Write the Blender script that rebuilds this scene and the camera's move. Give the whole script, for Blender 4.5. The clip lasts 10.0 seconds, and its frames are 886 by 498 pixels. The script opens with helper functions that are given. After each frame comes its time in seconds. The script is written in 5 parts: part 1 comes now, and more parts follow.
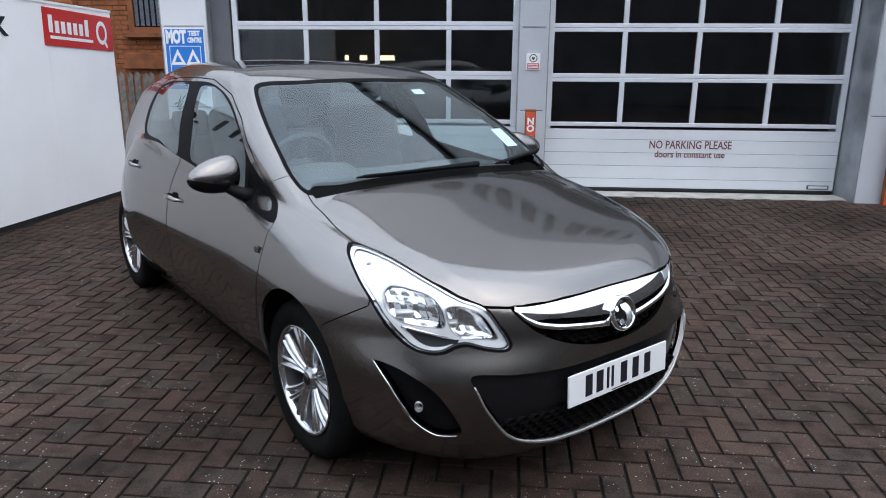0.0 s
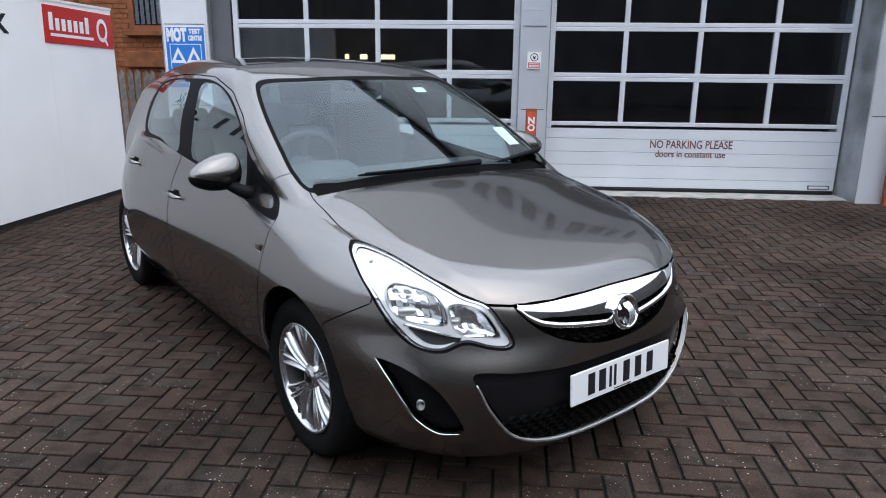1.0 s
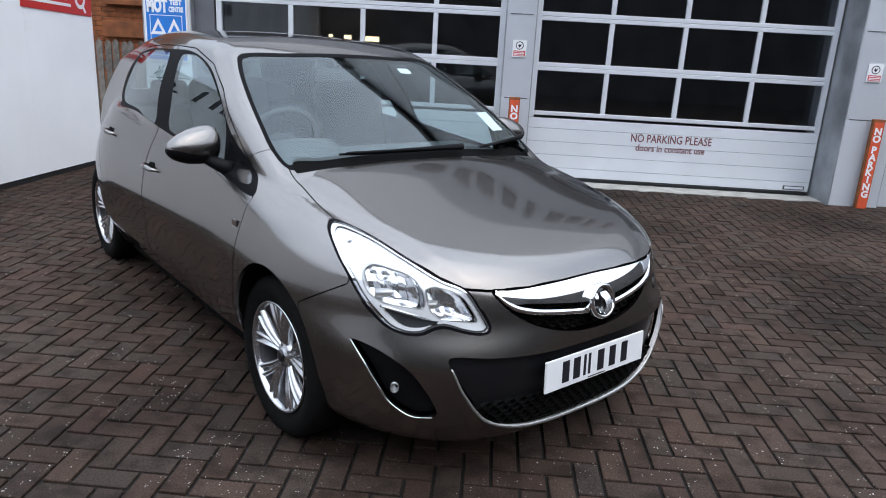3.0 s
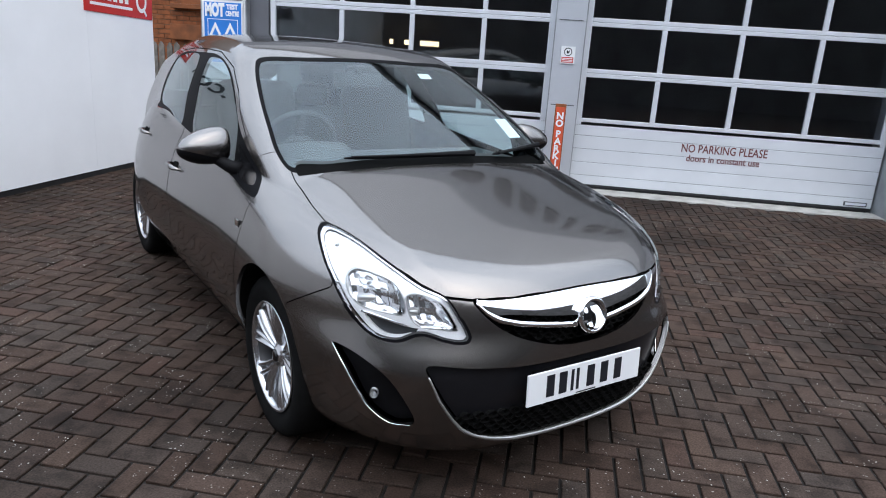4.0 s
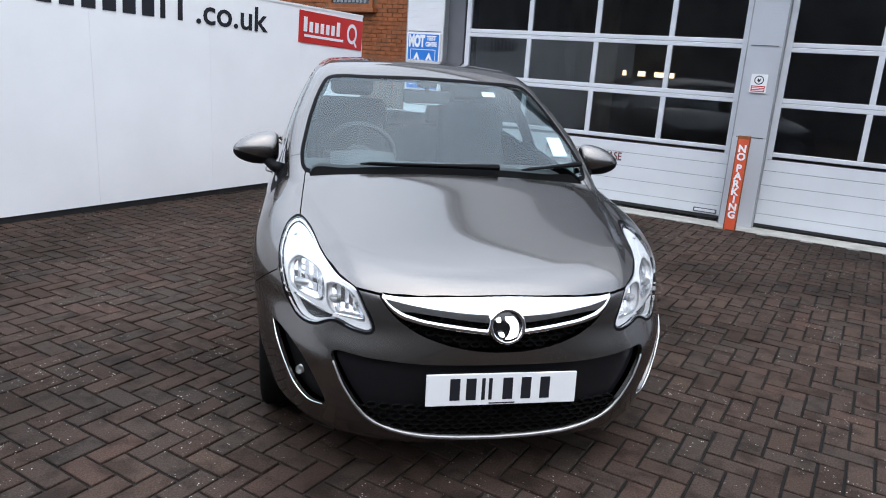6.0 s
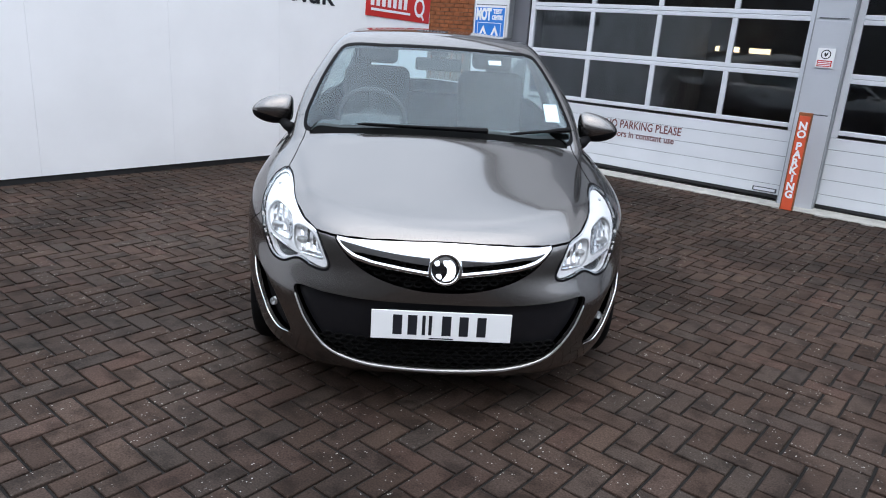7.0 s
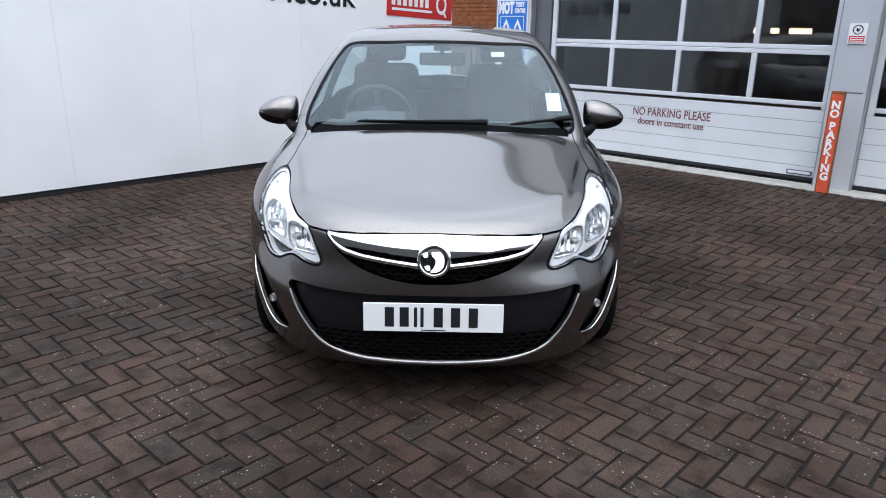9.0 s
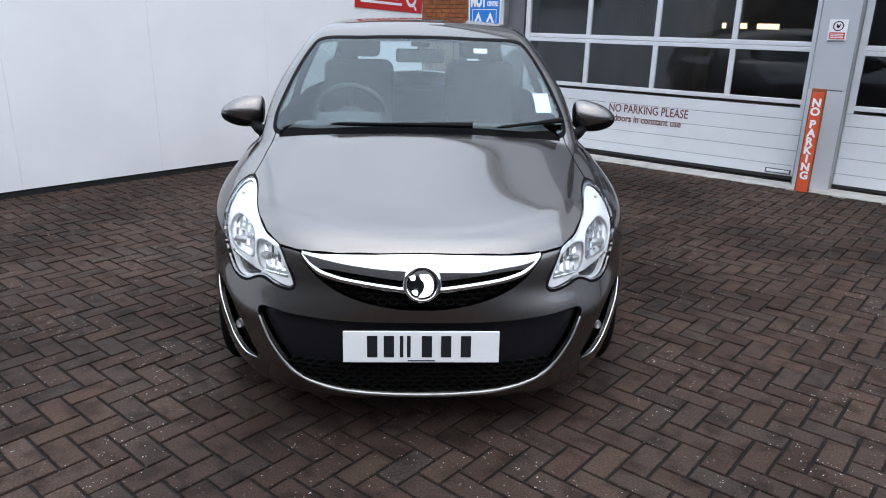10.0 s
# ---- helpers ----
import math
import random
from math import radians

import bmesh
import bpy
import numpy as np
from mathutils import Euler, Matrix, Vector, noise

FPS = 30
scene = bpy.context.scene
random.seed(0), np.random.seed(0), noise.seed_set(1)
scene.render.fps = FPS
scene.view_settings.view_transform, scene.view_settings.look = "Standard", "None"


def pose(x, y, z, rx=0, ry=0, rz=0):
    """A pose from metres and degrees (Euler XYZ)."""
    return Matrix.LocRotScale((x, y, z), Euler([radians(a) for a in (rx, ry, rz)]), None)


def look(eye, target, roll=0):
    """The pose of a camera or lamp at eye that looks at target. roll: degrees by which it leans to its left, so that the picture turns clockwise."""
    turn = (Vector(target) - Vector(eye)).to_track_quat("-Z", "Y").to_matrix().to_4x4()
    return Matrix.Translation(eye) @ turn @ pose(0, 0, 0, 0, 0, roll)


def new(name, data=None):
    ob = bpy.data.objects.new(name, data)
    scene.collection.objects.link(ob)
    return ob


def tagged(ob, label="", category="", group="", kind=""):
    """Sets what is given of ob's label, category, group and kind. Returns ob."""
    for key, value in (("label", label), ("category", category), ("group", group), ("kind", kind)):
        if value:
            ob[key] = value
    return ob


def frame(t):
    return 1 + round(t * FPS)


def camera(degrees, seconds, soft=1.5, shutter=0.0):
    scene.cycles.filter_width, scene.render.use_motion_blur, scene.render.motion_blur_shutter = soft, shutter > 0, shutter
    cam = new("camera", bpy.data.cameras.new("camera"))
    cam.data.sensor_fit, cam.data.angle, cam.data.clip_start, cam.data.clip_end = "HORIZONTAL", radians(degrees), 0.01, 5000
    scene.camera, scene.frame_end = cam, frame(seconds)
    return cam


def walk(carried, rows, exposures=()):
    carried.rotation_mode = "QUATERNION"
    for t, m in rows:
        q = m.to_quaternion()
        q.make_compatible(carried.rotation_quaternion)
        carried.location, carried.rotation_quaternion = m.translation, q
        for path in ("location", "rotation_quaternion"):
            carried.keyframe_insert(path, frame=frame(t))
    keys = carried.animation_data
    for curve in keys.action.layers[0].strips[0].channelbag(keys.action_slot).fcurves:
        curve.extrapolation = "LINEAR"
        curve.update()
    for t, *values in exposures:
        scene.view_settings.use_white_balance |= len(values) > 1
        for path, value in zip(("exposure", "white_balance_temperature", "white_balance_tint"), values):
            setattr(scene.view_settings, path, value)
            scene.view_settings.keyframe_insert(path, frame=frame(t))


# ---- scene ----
cam = camera(64.32, 10.0, soft=1.0)
PATH = [
    (0, (0.662, 0.493, 1.479), (0.528, 2.418, 0.954), 0.31),
    (0.5, (0.661, 0.504, 1.473), (0.539, 2.427, 0.937), 0.26),
    (1, (0.651, 0.498, 1.471), (0.519, 2.423, 0.945), 0.49),
    (1.5, (0.651, 0.501, 1.471), (0.538, 2.427, 0.949), 1.27),
    (2, (0.638, 0.507, 1.463), (0.543, 2.434, 0.937), 2.10),
    (3.5, (0.652, 0.518, 1.453), (0.587, 2.434, 0.884), 3.54),
    (4, (0.893, 0.554, 1.471), (0.648, 2.458, 0.914), 3.72),
    (4.5, (1.033, 0.537, 1.461), (0.589, 2.413, 0.926), 3.85),
    (5, (1.346, 0.542, 1.467), (0.669, 2.334, 0.891), 4.41),
    (5.5, (1.660, 0.668, 1.465), (0.850, 2.424, 0.953), 3.95),
    (7, (2.582, 0.884, 1.464), (1.413, 2.394, 0.871), 3.88),
    (7.5, (2.770, 0.817, 1.465), (1.570, 2.305, 0.877), 3.73),
    (8, (2.847, 0.841, 1.471), (1.612, 2.302, 0.887), 2.81),
    (8.5, (2.818, 0.940, 1.468), (1.572, 2.389, 0.879), 1.89),
    (9, (2.754, 1.012, 1.449), (1.484, 2.435, 0.847), 0.84),
    (9.5, (2.650, 1.068, 1.465), (1.379, 2.482, 0.845), 0.95),
    (10, (2.508, 1.174, 1.456), (1.315, 2.656, 0.837), 1.24),
]
walk(cam, [(t, look(eye, target, roll)) for t, eye, target, roll in PATH],
     exposures=[(0.0, 0.45), (2.0, 0.52), (3.5, 0.56), (5.0, 0.62), (7.0, 0.58), (9.0, 0.6), (10.0, 0.49)])

# ---- world, light, exposure ----
SUN_EL, SUN_AZ = radians(60), radians(138)
world = bpy.data.worlds.new("overcast_sky")
scene.world = world
world.use_nodes = True
wn, wl = world.node_tree.nodes, world.node_tree.links
sky = wn.new("ShaderNodeTexSky")
sky.sky_type, sky.sun_disc = "NISHITA", False
sky.sun_elevation, sky.sun_rotation = SUN_EL, SUN_AZ
sky.air_density, sky.dust_density, sky.ozone_density = 1.0, 4.0, 1.0
# a closed cloud deck in front of the sky: grey-white, uneven
wco = wn.new("ShaderNodeTexCoord")
cloud = wn.new("ShaderNodeTexNoise")
cloud.inputs["Scale"].default_value, cloud.inputs["Detail"].default_value = 2.2, 5.0
wl.new(wco.outputs["Generated"], cloud.inputs["Vector"])
cramp = wn.new("ShaderNodeValToRGB")
cramp.color_ramp.elements[0].position, cramp.color_ramp.elements[0].color = 0.3, (4.4, 5.2, 6.4, 1)
cramp.color_ramp.elements[1].position, cramp.color_ramp.elements[1].color = 0.7, (8.2, 8.95, 10.2, 1)
wl.new(cloud.outputs["Fac"], cramp.inputs["Fac"])
wmix = wn.new("ShaderNodeMixRGB")
wmix.inputs["Fac"].default_value = 0.85
wl.new(sky.outputs["Color"], wmix.inputs[1])
# an overcast sky is brightest overhead and dims towards the horizon
sep = wn.new("ShaderNodeSeparateXYZ")
wl.new(wco.outputs["Generated"], sep.inputs["Vector"])
rise = wn.new("ShaderNodeMapRange")
rise.inputs["To Min"].default_value, rise.inputs["To Max"].default_value = 0.52, 1.35
wl.new(sep.outputs["Z"], rise.inputs["Value"])
deck = wn.new("ShaderNodeMixRGB")
deck.blend_type, deck.inputs["Fac"].default_value = "MULTIPLY", 1.0
wl.new(cramp.outputs["Color"], deck.inputs[1])
wl.new(rise.outputs["Result"], deck.inputs[2])
wl.new(deck.outputs["Color"], wmix.inputs[2])
wl.new(wmix.outputs["Color"], wn["Background"].inputs["Color"])
wn["Background"].inputs["Strength"].default_value = 0.205
sun = new("sun", bpy.data.lights.new("sun", "SUN"))
sun.data.energy, sun.data.angle, sun.data.color = 0.5, radians(70), (1.0, 0.96, 0.9)
sun.rotation_euler = (radians(90) - SUN_EL, 0, radians(180) - SUN_AZ)

# ---- materials ----
def mat(name, color, rough=0.5, metal=0.0, coat=0.0, coat_rough=0.03, spec=0.5, vary=0.0, scale=8.0, bump=0.0, bump_scale=60.0,
        second=None, per_piece=0.0, transmission=0.0, ior=1.45, fine=0.0, rough_vary=0.0):
    m = bpy.data.materials.new(name)
    m.use_nodes = True
    n, l = m.node_tree.nodes, m.node_tree.links
    b = n["Principled BSDF"]
    b.inputs["Base Color"].default_value = (*color, 1)
    b.inputs["Roughness"].default_value = rough
    b.inputs["Metallic"].default_value = metal
    b.inputs["Coat Weight"].default_value = coat
    b.inputs["Coat Roughness"].default_value = coat_rough
    b.inputs["Specular IOR Level"].default_value = spec
    b.inputs["Transmission Weight"].default_value = transmission
    b.inputs["IOR"].default_value = ior
    co = n.new("ShaderNodeTexCoord")
    socket = None
    if vary or second:
        t = n.new("ShaderNodeTexNoise")
        t.inputs["Scale"].default_value, t.inputs["Detail"].default_value = scale, 6.0
        l.new(co.outputs["Object"], t.inputs["Vector"])
        r = n.new("ShaderNodeValToRGB")
        dark = tuple(c * (1 - vary) for c in color)
        lite = second if second else tuple(min(1, c * (1 + vary)) for c in color)
        r.color_ramp.elements[0].position, r.color_ramp.elements[0].color = 0.32, (*dark, 1)
        r.color_ramp.elements[1].position, r.color_ramp.elements[1].color = 0.68, (*lite, 1)
        l.new(t.outputs["Fac"], r.inputs["Fac"])
        socket = r.outputs["Color"]
        if rough_vary:
            q = n.new("ShaderNodeMapRange")
            q.inputs["To Min"].default_value, q.inputs["To Max"].default_value = rough - rough_vary, rough + rough_vary
            l.new(t.outputs["Fac"], q.inputs["Value"])
            l.new(q.outputs["Result"], b.inputs["Roughness"])
    if fine and socket:
        f = n.new("ShaderNodeTexNoise")
        f.inputs["Scale"].default_value, f.inputs["Detail"].default_value = bump_scale * 2, 4.0
        l.new(co.outputs["Object"], f.inputs["Vector"])
        g = n.new("ShaderNodeMixRGB")
        g.blend_type = "OVERLAY"
        g.inputs["Fac"].default_value = fine
        l.new(socket, g.inputs[1])
        l.new(f.outputs["Fac"], g.inputs[2])
        socket = g.outputs["Color"]
    if per_piece:
        o = n.new("ShaderNodeObjectInfo")
        h = n.new("ShaderNodeHueSaturation")
        v = n.new("ShaderNodeMapRange")
        v.inputs["To Min"].default_value, v.inputs["To Max"].default_value = 1 - per_piece, 1 + per_piece
        l.new(o.outputs["Random"], v.inputs["Value"])
        l.new(v.outputs["Result"], h.inputs["Value"])
        if socket:
            l.new(socket, h.inputs["Color"])
        else:
            h.inputs["Color"].default_value = (*color, 1)
        socket = h.outputs["Color"]
    if socket:
        l.new(socket, b.inputs["Base Color"])
    if bump:
        t = n.new("ShaderNodeTexNoise")
        t.inputs["Scale"].default_value, t.inputs["Detail"].default_value = bump_scale, 5.0
        l.new(co.outputs["Object"], t.inputs["Vector"])
        k = n.new("ShaderNodeBump")
        k.inputs["Strength"].default_value, k.inputs["Distance"].default_value = bump, 0.004
        l.new(t.outputs["Fac"], k.inputs["Height"])
        l.new(k.outputs["Normal"], b.inputs["Normal"])
    return m


def glow(name, color, strength):
    m = bpy.data.materials.new(name)
    m.use_nodes = True
    b = m.node_tree.nodes["Principled BSDF"]
    b.inputs["Base Color"].default_value = (*color, 1)
    b.inputs["Emission Color"].default_value = (*color, 1)
    b.inputs["Emission Strength"].default_value = strength
    return m


M_WALL = mat("white_render", (0.87, 0.87, 0.88), 0.55, vary=0.04, scale=1.2, bump=0.05, bump_scale=40)
M_DOOR = mat("door_steel", (0.64, 0.66, 0.69), 0.42, vary=0.05, scale=2.0, bump=0.04, bump_scale=90)
M_ALU = mat("aluminium_profile", (0.72, 0.74, 0.78), 0.38, metal=0.25, vary=0.05, scale=3.0)
M_CLAD = mat("silver_cladding", (0.60, 0.62, 0.66), 0.4, metal=0.3, vary=0.05, scale=1.5)
M_WHITECLAD = mat("white_cladding", (0.78, 0.79, 0.81), 0.45, vary=0.05, scale=1.5)
M_FASCIA = mat("grey_fascia", (0.30, 0.31, 0.33), 0.42, metal=0.2, vary=0.06, scale=2.0)
M_REVEAL = mat("galvanised_trim", (0.36, 0.38, 0.40), 0.38, metal=0.55, vary=0.22, scale=3.5, rough_vary=0.1)
M_JAMB = mat("dark_grey_jamb", (0.14, 0.145, 0.16), 0.42, metal=0.2, vary=0.08, scale=3)
M_DARKTRIM = mat("dark_grey_trim", (0.09, 0.095, 0.105), 0.5, vary=0.1, scale=3)
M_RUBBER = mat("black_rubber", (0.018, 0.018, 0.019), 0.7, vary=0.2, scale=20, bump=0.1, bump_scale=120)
M_CONC = mat("pale_concrete", (0.40, 0.39, 0.36), 0.85, vary=0.22, scale=7, bump=0.3, bump_scale=120, fine=0.3)
M_RED = mat("red_sign", (0.52, 0.025, 0.02), 0.4, vary=0.06, scale=5)
M_POST = mat("orange_red_post", (0.62, 0.09, 0.035), 0.5, vary=0.12, scale=8)
M_WHITE = mat("white_vinyl", (0.82, 0.83, 0.84), 0.45)
M_BLACKINK = mat("black_vinyl", (0.012, 0.013, 0.018), 0.45)
M_REDINK = mat("dark_red_ink", (0.16, 0.05, 0.05), 0.6)
M_BLUE = mat("blue_sign", (0.02, 0.19, 0.62), 0.4, vary=0.05, scale=4)
M_BRICKH = mat("orange_brick", (0.30, 0.095, 0.032), 0.85, vary=0.3, scale=9, bump=0.3, bump_scale=90, per_piece=0.25)
M_MORTAR = mat("house_mortar", (0.15, 0.09, 0.055), 0.9, vary=0.2, scale=12)
M_WOOD = mat("stained_timber", (0.22, 0.07, 0.02), 0.6, vary=0.3, scale=6)
M_FENCE = mat("weathered_fence_wood", (0.17, 0.15, 0.13), 0.85, vary=0.3, scale=14, bump=0.3, bump_scale=50, per_piece=0.2)
M_INT = mat("workshop_wall", (0.5, 0.5, 0.52), 0.9, vary=0.2, scale=2)
M_INTFLOOR = mat("workshop_floor", (0.4, 0.4, 0.41), 0.6, vary=0.25, scale=3)
M_TUBE = glow("fluorescent_tube", (1.0, 0.74, 0.40), 3.5)


def glass_mat(name, tint, ior, rough=0.0):
    """Thin glass: clear film that lets the view through tinted, with a mirror-like surface."""
    m = bpy.data.materials.new(name)
    m.use_nodes = True
    n, l = m.node_tree.nodes, m.node_tree.links
    n.remove(n["Principled BSDF"])
    tr = n.new("ShaderNodeBsdfTransparent")
    tr.inputs["Color"].default_value = (*tint, 1)
    gl = n.new("ShaderNodeBsdfGlossy")
    gl.inputs["Roughness"].default_value = rough
    gl.inputs["Color"].default_value = (0.90, 0.98, 1.0, 1)
    # gloss by Schlick's rule, alike from both sides of the thin pane
    fac = n.new("ShaderNodeLayerWeight")
    fac.inputs["Blend"].default_value = 0.5
    rise = n.new("ShaderNodeMath")
    rise.operation = "POWER"
    rise.inputs[1].default_value = 5.0
    gloss = n.new("ShaderNodeMath")
    gloss.operation = "MULTIPLY_ADD"
    f0 = ((ior - 1) / (ior + 1)) ** 2
    gloss.inputs[1].default_value, gloss.inputs[2].default_value = 1 - f0, f0
    mx = n.new("ShaderNodeMixShader")
    l.new(fac.outputs["Facing"], rise.inputs[0])
    l.new(rise.outputs["Value"], gloss.inputs[0])
    l.new(gloss.outputs["Value"], mx.inputs["Fac"])
    l.new(tr.outputs["BSDF"], mx.inputs[1])
    l.new(gl.outputs["BSDF"], mx.inputs[2])
    l.new(mx.outputs["Shader"], n["Material Output"].inputs["Surface"])
    return m


M_PANE = glass_mat("door_pane", (0.66, 0.67, 0.70), 1.6)
M_CARGLASS = glass_mat("car_glass", (0.80, 0.92, 0.94), 1.75)
M_SIDEGLASS = glass_mat("side_glass", (0.58, 0.68, 0.68), 1.95)
M_LENS = glass_mat("lamp_lens", (0.95, 0.96, 0.97), 1.5)
M_DARK0 = mat("dark_room", (0.03, 0.03, 0.035), 0.9)
M_SKYBLOCK = mat("dull_sky_block", (0.085, 0.078, 0.074), 0.9, vary=0.25, scale=1.5)

# ---- building blocks ----
def mesh_ob(name, bm, material, smooth=False):
    me = bpy.data.meshes.new(name)
    bm.to_mesh(me)
    bm.free()
    me.materials.append(material)
    if smooth:
        me.shade_smooth()
    return new(name, me)


def part(name, bm, material, parent, label="", smooth=False):
    ob = mesh_ob(name, bm, material, smooth)
    ob.parent = parent
    return tagged(ob, label)


def empty(name, m=None):
    ob = new(name)
    if m is not None:
        ob.matrix_basis = m
    return ob


def box_bm(x0, x1, y0, y1, z0, z1, bevel=0.0, bm=None, seg=2):
    bm = bm or bmesh.new()
    r = bmesh.ops.create_cube(bm, size=1.0)
    vs = r["verts"]
    for v in vs:
        v.co = Vector((x0 + (v.co.x + 0.5) * (x1 - x0), y0 + (v.co.y + 0.5) * (y1 - y0), z0 + (v.co.z + 0.5) * (z1 - z0)))
    if bevel:
        es = list({e for v in vs for e in v.link_edges})
        bmesh.ops.bevel(bm, geom=es, offset=bevel, segments=seg, affect="EDGES", profile=0.5)
    return bm


def prism_bm(outline, d0, d1, axis="y", bm=None, bevel=0.0):
    """A flat outline of (a, b) pairs pushed from d0 to d1 along an axis: "y": (x, z), "z": (x, y), "x": (y, z)."""
    bm = bm or bmesh.new()
    put = {"y": lambda a, b, d: (a, d, b), "z": lambda a, b, d: (a, b, d), "x": lambda a, b, d: (d, a, b)}[axis]
    lo = [bm.verts.new(put(a, b, d0)) for a, b in outline]
    hi = [bm.verts.new(put(a, b, d1)) for a, b in outline]
    n = len(outline)
    fs = [bm.faces.new(lo), bm.faces.new(hi[::-1])]
    for i in range(n):
        fs.append(bm.faces.new((lo[i], hi[i], hi[(i + 1) % n], lo[(i + 1) % n])))
    bmesh.ops.recalc_face_normals(bm, faces=fs)
    if bevel:
        es = [e for e in fs[1].edges]
        bmesh.ops.bevel(bm, geom=es, offset=bevel, segments=2, affect="EDGES")
    return bm


def tube_bm(points, radius, sides=8, closed=False, bm=None, flat=1.0):
    """A round rod along points (radius may be one number or a list)."""
    bm = bm or bmesh.new()
    pts = [Vector(p) for p in points]
    rad = radius if isinstance(radius, (list, tuple)) else [radius] * len(pts)
    rings, n = [], len(pts)
    up = None
    for i, p in enumerate(pts):
        a = pts[(i - 1) % n] if closed or i else p
        b = pts[(i + 1) % n] if closed or i < n - 1 else p
        d = (b - a).normalized()
        if up is None:
            up = d.orthogonal().normalized()
        up = (up - d * up.dot(d)).normalized()
        side = d.cross(up)
        rings.append([bm.verts.new(p + rad[i] * (math.cos(k * 2 * math.pi / sides) * up + flat * math.sin(k * 2 * math.pi / sides) * side)) for k in range(sides)])
    for i in range(n if closed else n - 1):
        a, b = rings[i], rings[(i + 1) % n]
        for k in range(sides):
            bm.faces.new((a[k], a[(k + 1) % sides], b[(k + 1) % sides], b[k]))
    if not closed:
        bm.faces.new(rings[0][::-1])
        bm.faces.new(rings[-1])
    bmesh.ops.recalc_face_normals(bm, faces=bm.faces[:])
    return bm


def lathe_bm(profile, sides=32, axis="x", bm=None, a0=0.0, a1=2 * math.pi):
    """(r, d) pairs turned about an axis."""
    bm = bm or bmesh.new()
    full = abs(a1 - a0 - 2 * math.pi) < 1e-6
    put = {"x": lambda r, d, a: (d, r * math.cos(a), r * math.sin(a)), "y": lambda r, d, a: (r * math.cos(a), d, r * math.sin(a)),
           "z": lambda r, d, a: (r * math.cos(a), r * math.sin(a), d)}[axis]
    m = sides if full else sides + 1
    rings = [[bm.verts.new(put(max(r, 1e-4), d, a0 + (a1 - a0) * k / sides)) for k in range(m)] for r, d in profile]
    fs = []
    for a, b in zip(rings, rings[1:]):
        for k in range(sides):
            fs.append(bm.faces.new((a[k], a[(k + 1) % m], b[(k + 1) % m], b[k])))
    bmesh.ops.recalc_face_normals(bm, faces=fs)
    return bm


def text_bm(words, size, depth=0.002, bold=0.0, track=1.0, width=None):
    """Raised lettering in the x-z plane facing -y, its lower left at the origin; width: scaled to that width."""
    cu = bpy.data.curves.new("text", "FONT")
    cu.body, cu.size, cu.extrude, cu.offset, cu.space_character, cu.resolution_u = words, size, depth / 2, bold, track, 3
    ob = bpy.data.objects.new("text", cu)
    me = bpy.data.meshes.new_from_object(ob)
    bm = bmesh.new()
    bm.from_mesh(me)
    bpy.data.objects.remove(ob)
    bpy.data.curves.remove(cu)
    bpy.data.meshes.remove(me)
    x0, x1 = min(v.co.x for v in bm.verts), max(v.co.x for v in bm.verts)
    k = width / (x1 - x0) if width else 1.0
    for v in bm.verts:
        v.co = Vector(((v.co.x - x0) * k, -v.co.z - depth / 2, v.co.y))
    return bm


def moved(bm, m):
    bmesh.ops.transform(bm, matrix=m, verts=bm.verts[:])
    return bm


def merged(*bms):
    out = bms[0]
    for b in bms[1:]:
        me = bpy.data.meshes.new("tmp")
        b.to_mesh(me)
        b.free()
        out.from_mesh(me)
        bpy.data.meshes.remove(me)
    return out


# ---- setting: ground, workshop front, hoarding wall ----
FRONT_Y, DOOR_Y, TOP_Z = 8.50, 8.62, 2.86
RIDGE_X, RIDGE_Z, EAVES_Z = 2.97, 6.75, 4.12
bm = box_bm(-400, 400, -400, 400, -0.3, -0.010)
ground = tagged(mesh_ob("ground", bm, mat("bedding_sand", (0.007, 0.0055, 0.0045), 0.95, vary=0.25, scale=30)), "dark sandy bedding in the joints of the paved yard", "ground", kind="structure")

bm = box_bm(-2.32, 5.2, 8.30, 8.60, -0.02, 0.006, 0.004)
threshold = tagged(mesh_ob("threshold", bm, M_CONC), "pale worn concrete strip along the foot of the workshop doors", "kerb", kind="structure")

DOORS = ((-2.306, 0.994, 0.016, 0.142), (1.237, 4.503, 0.0, 0.072))
ROW_Z = (0.738, 1.270, 1.800, 2.330, 2.860)


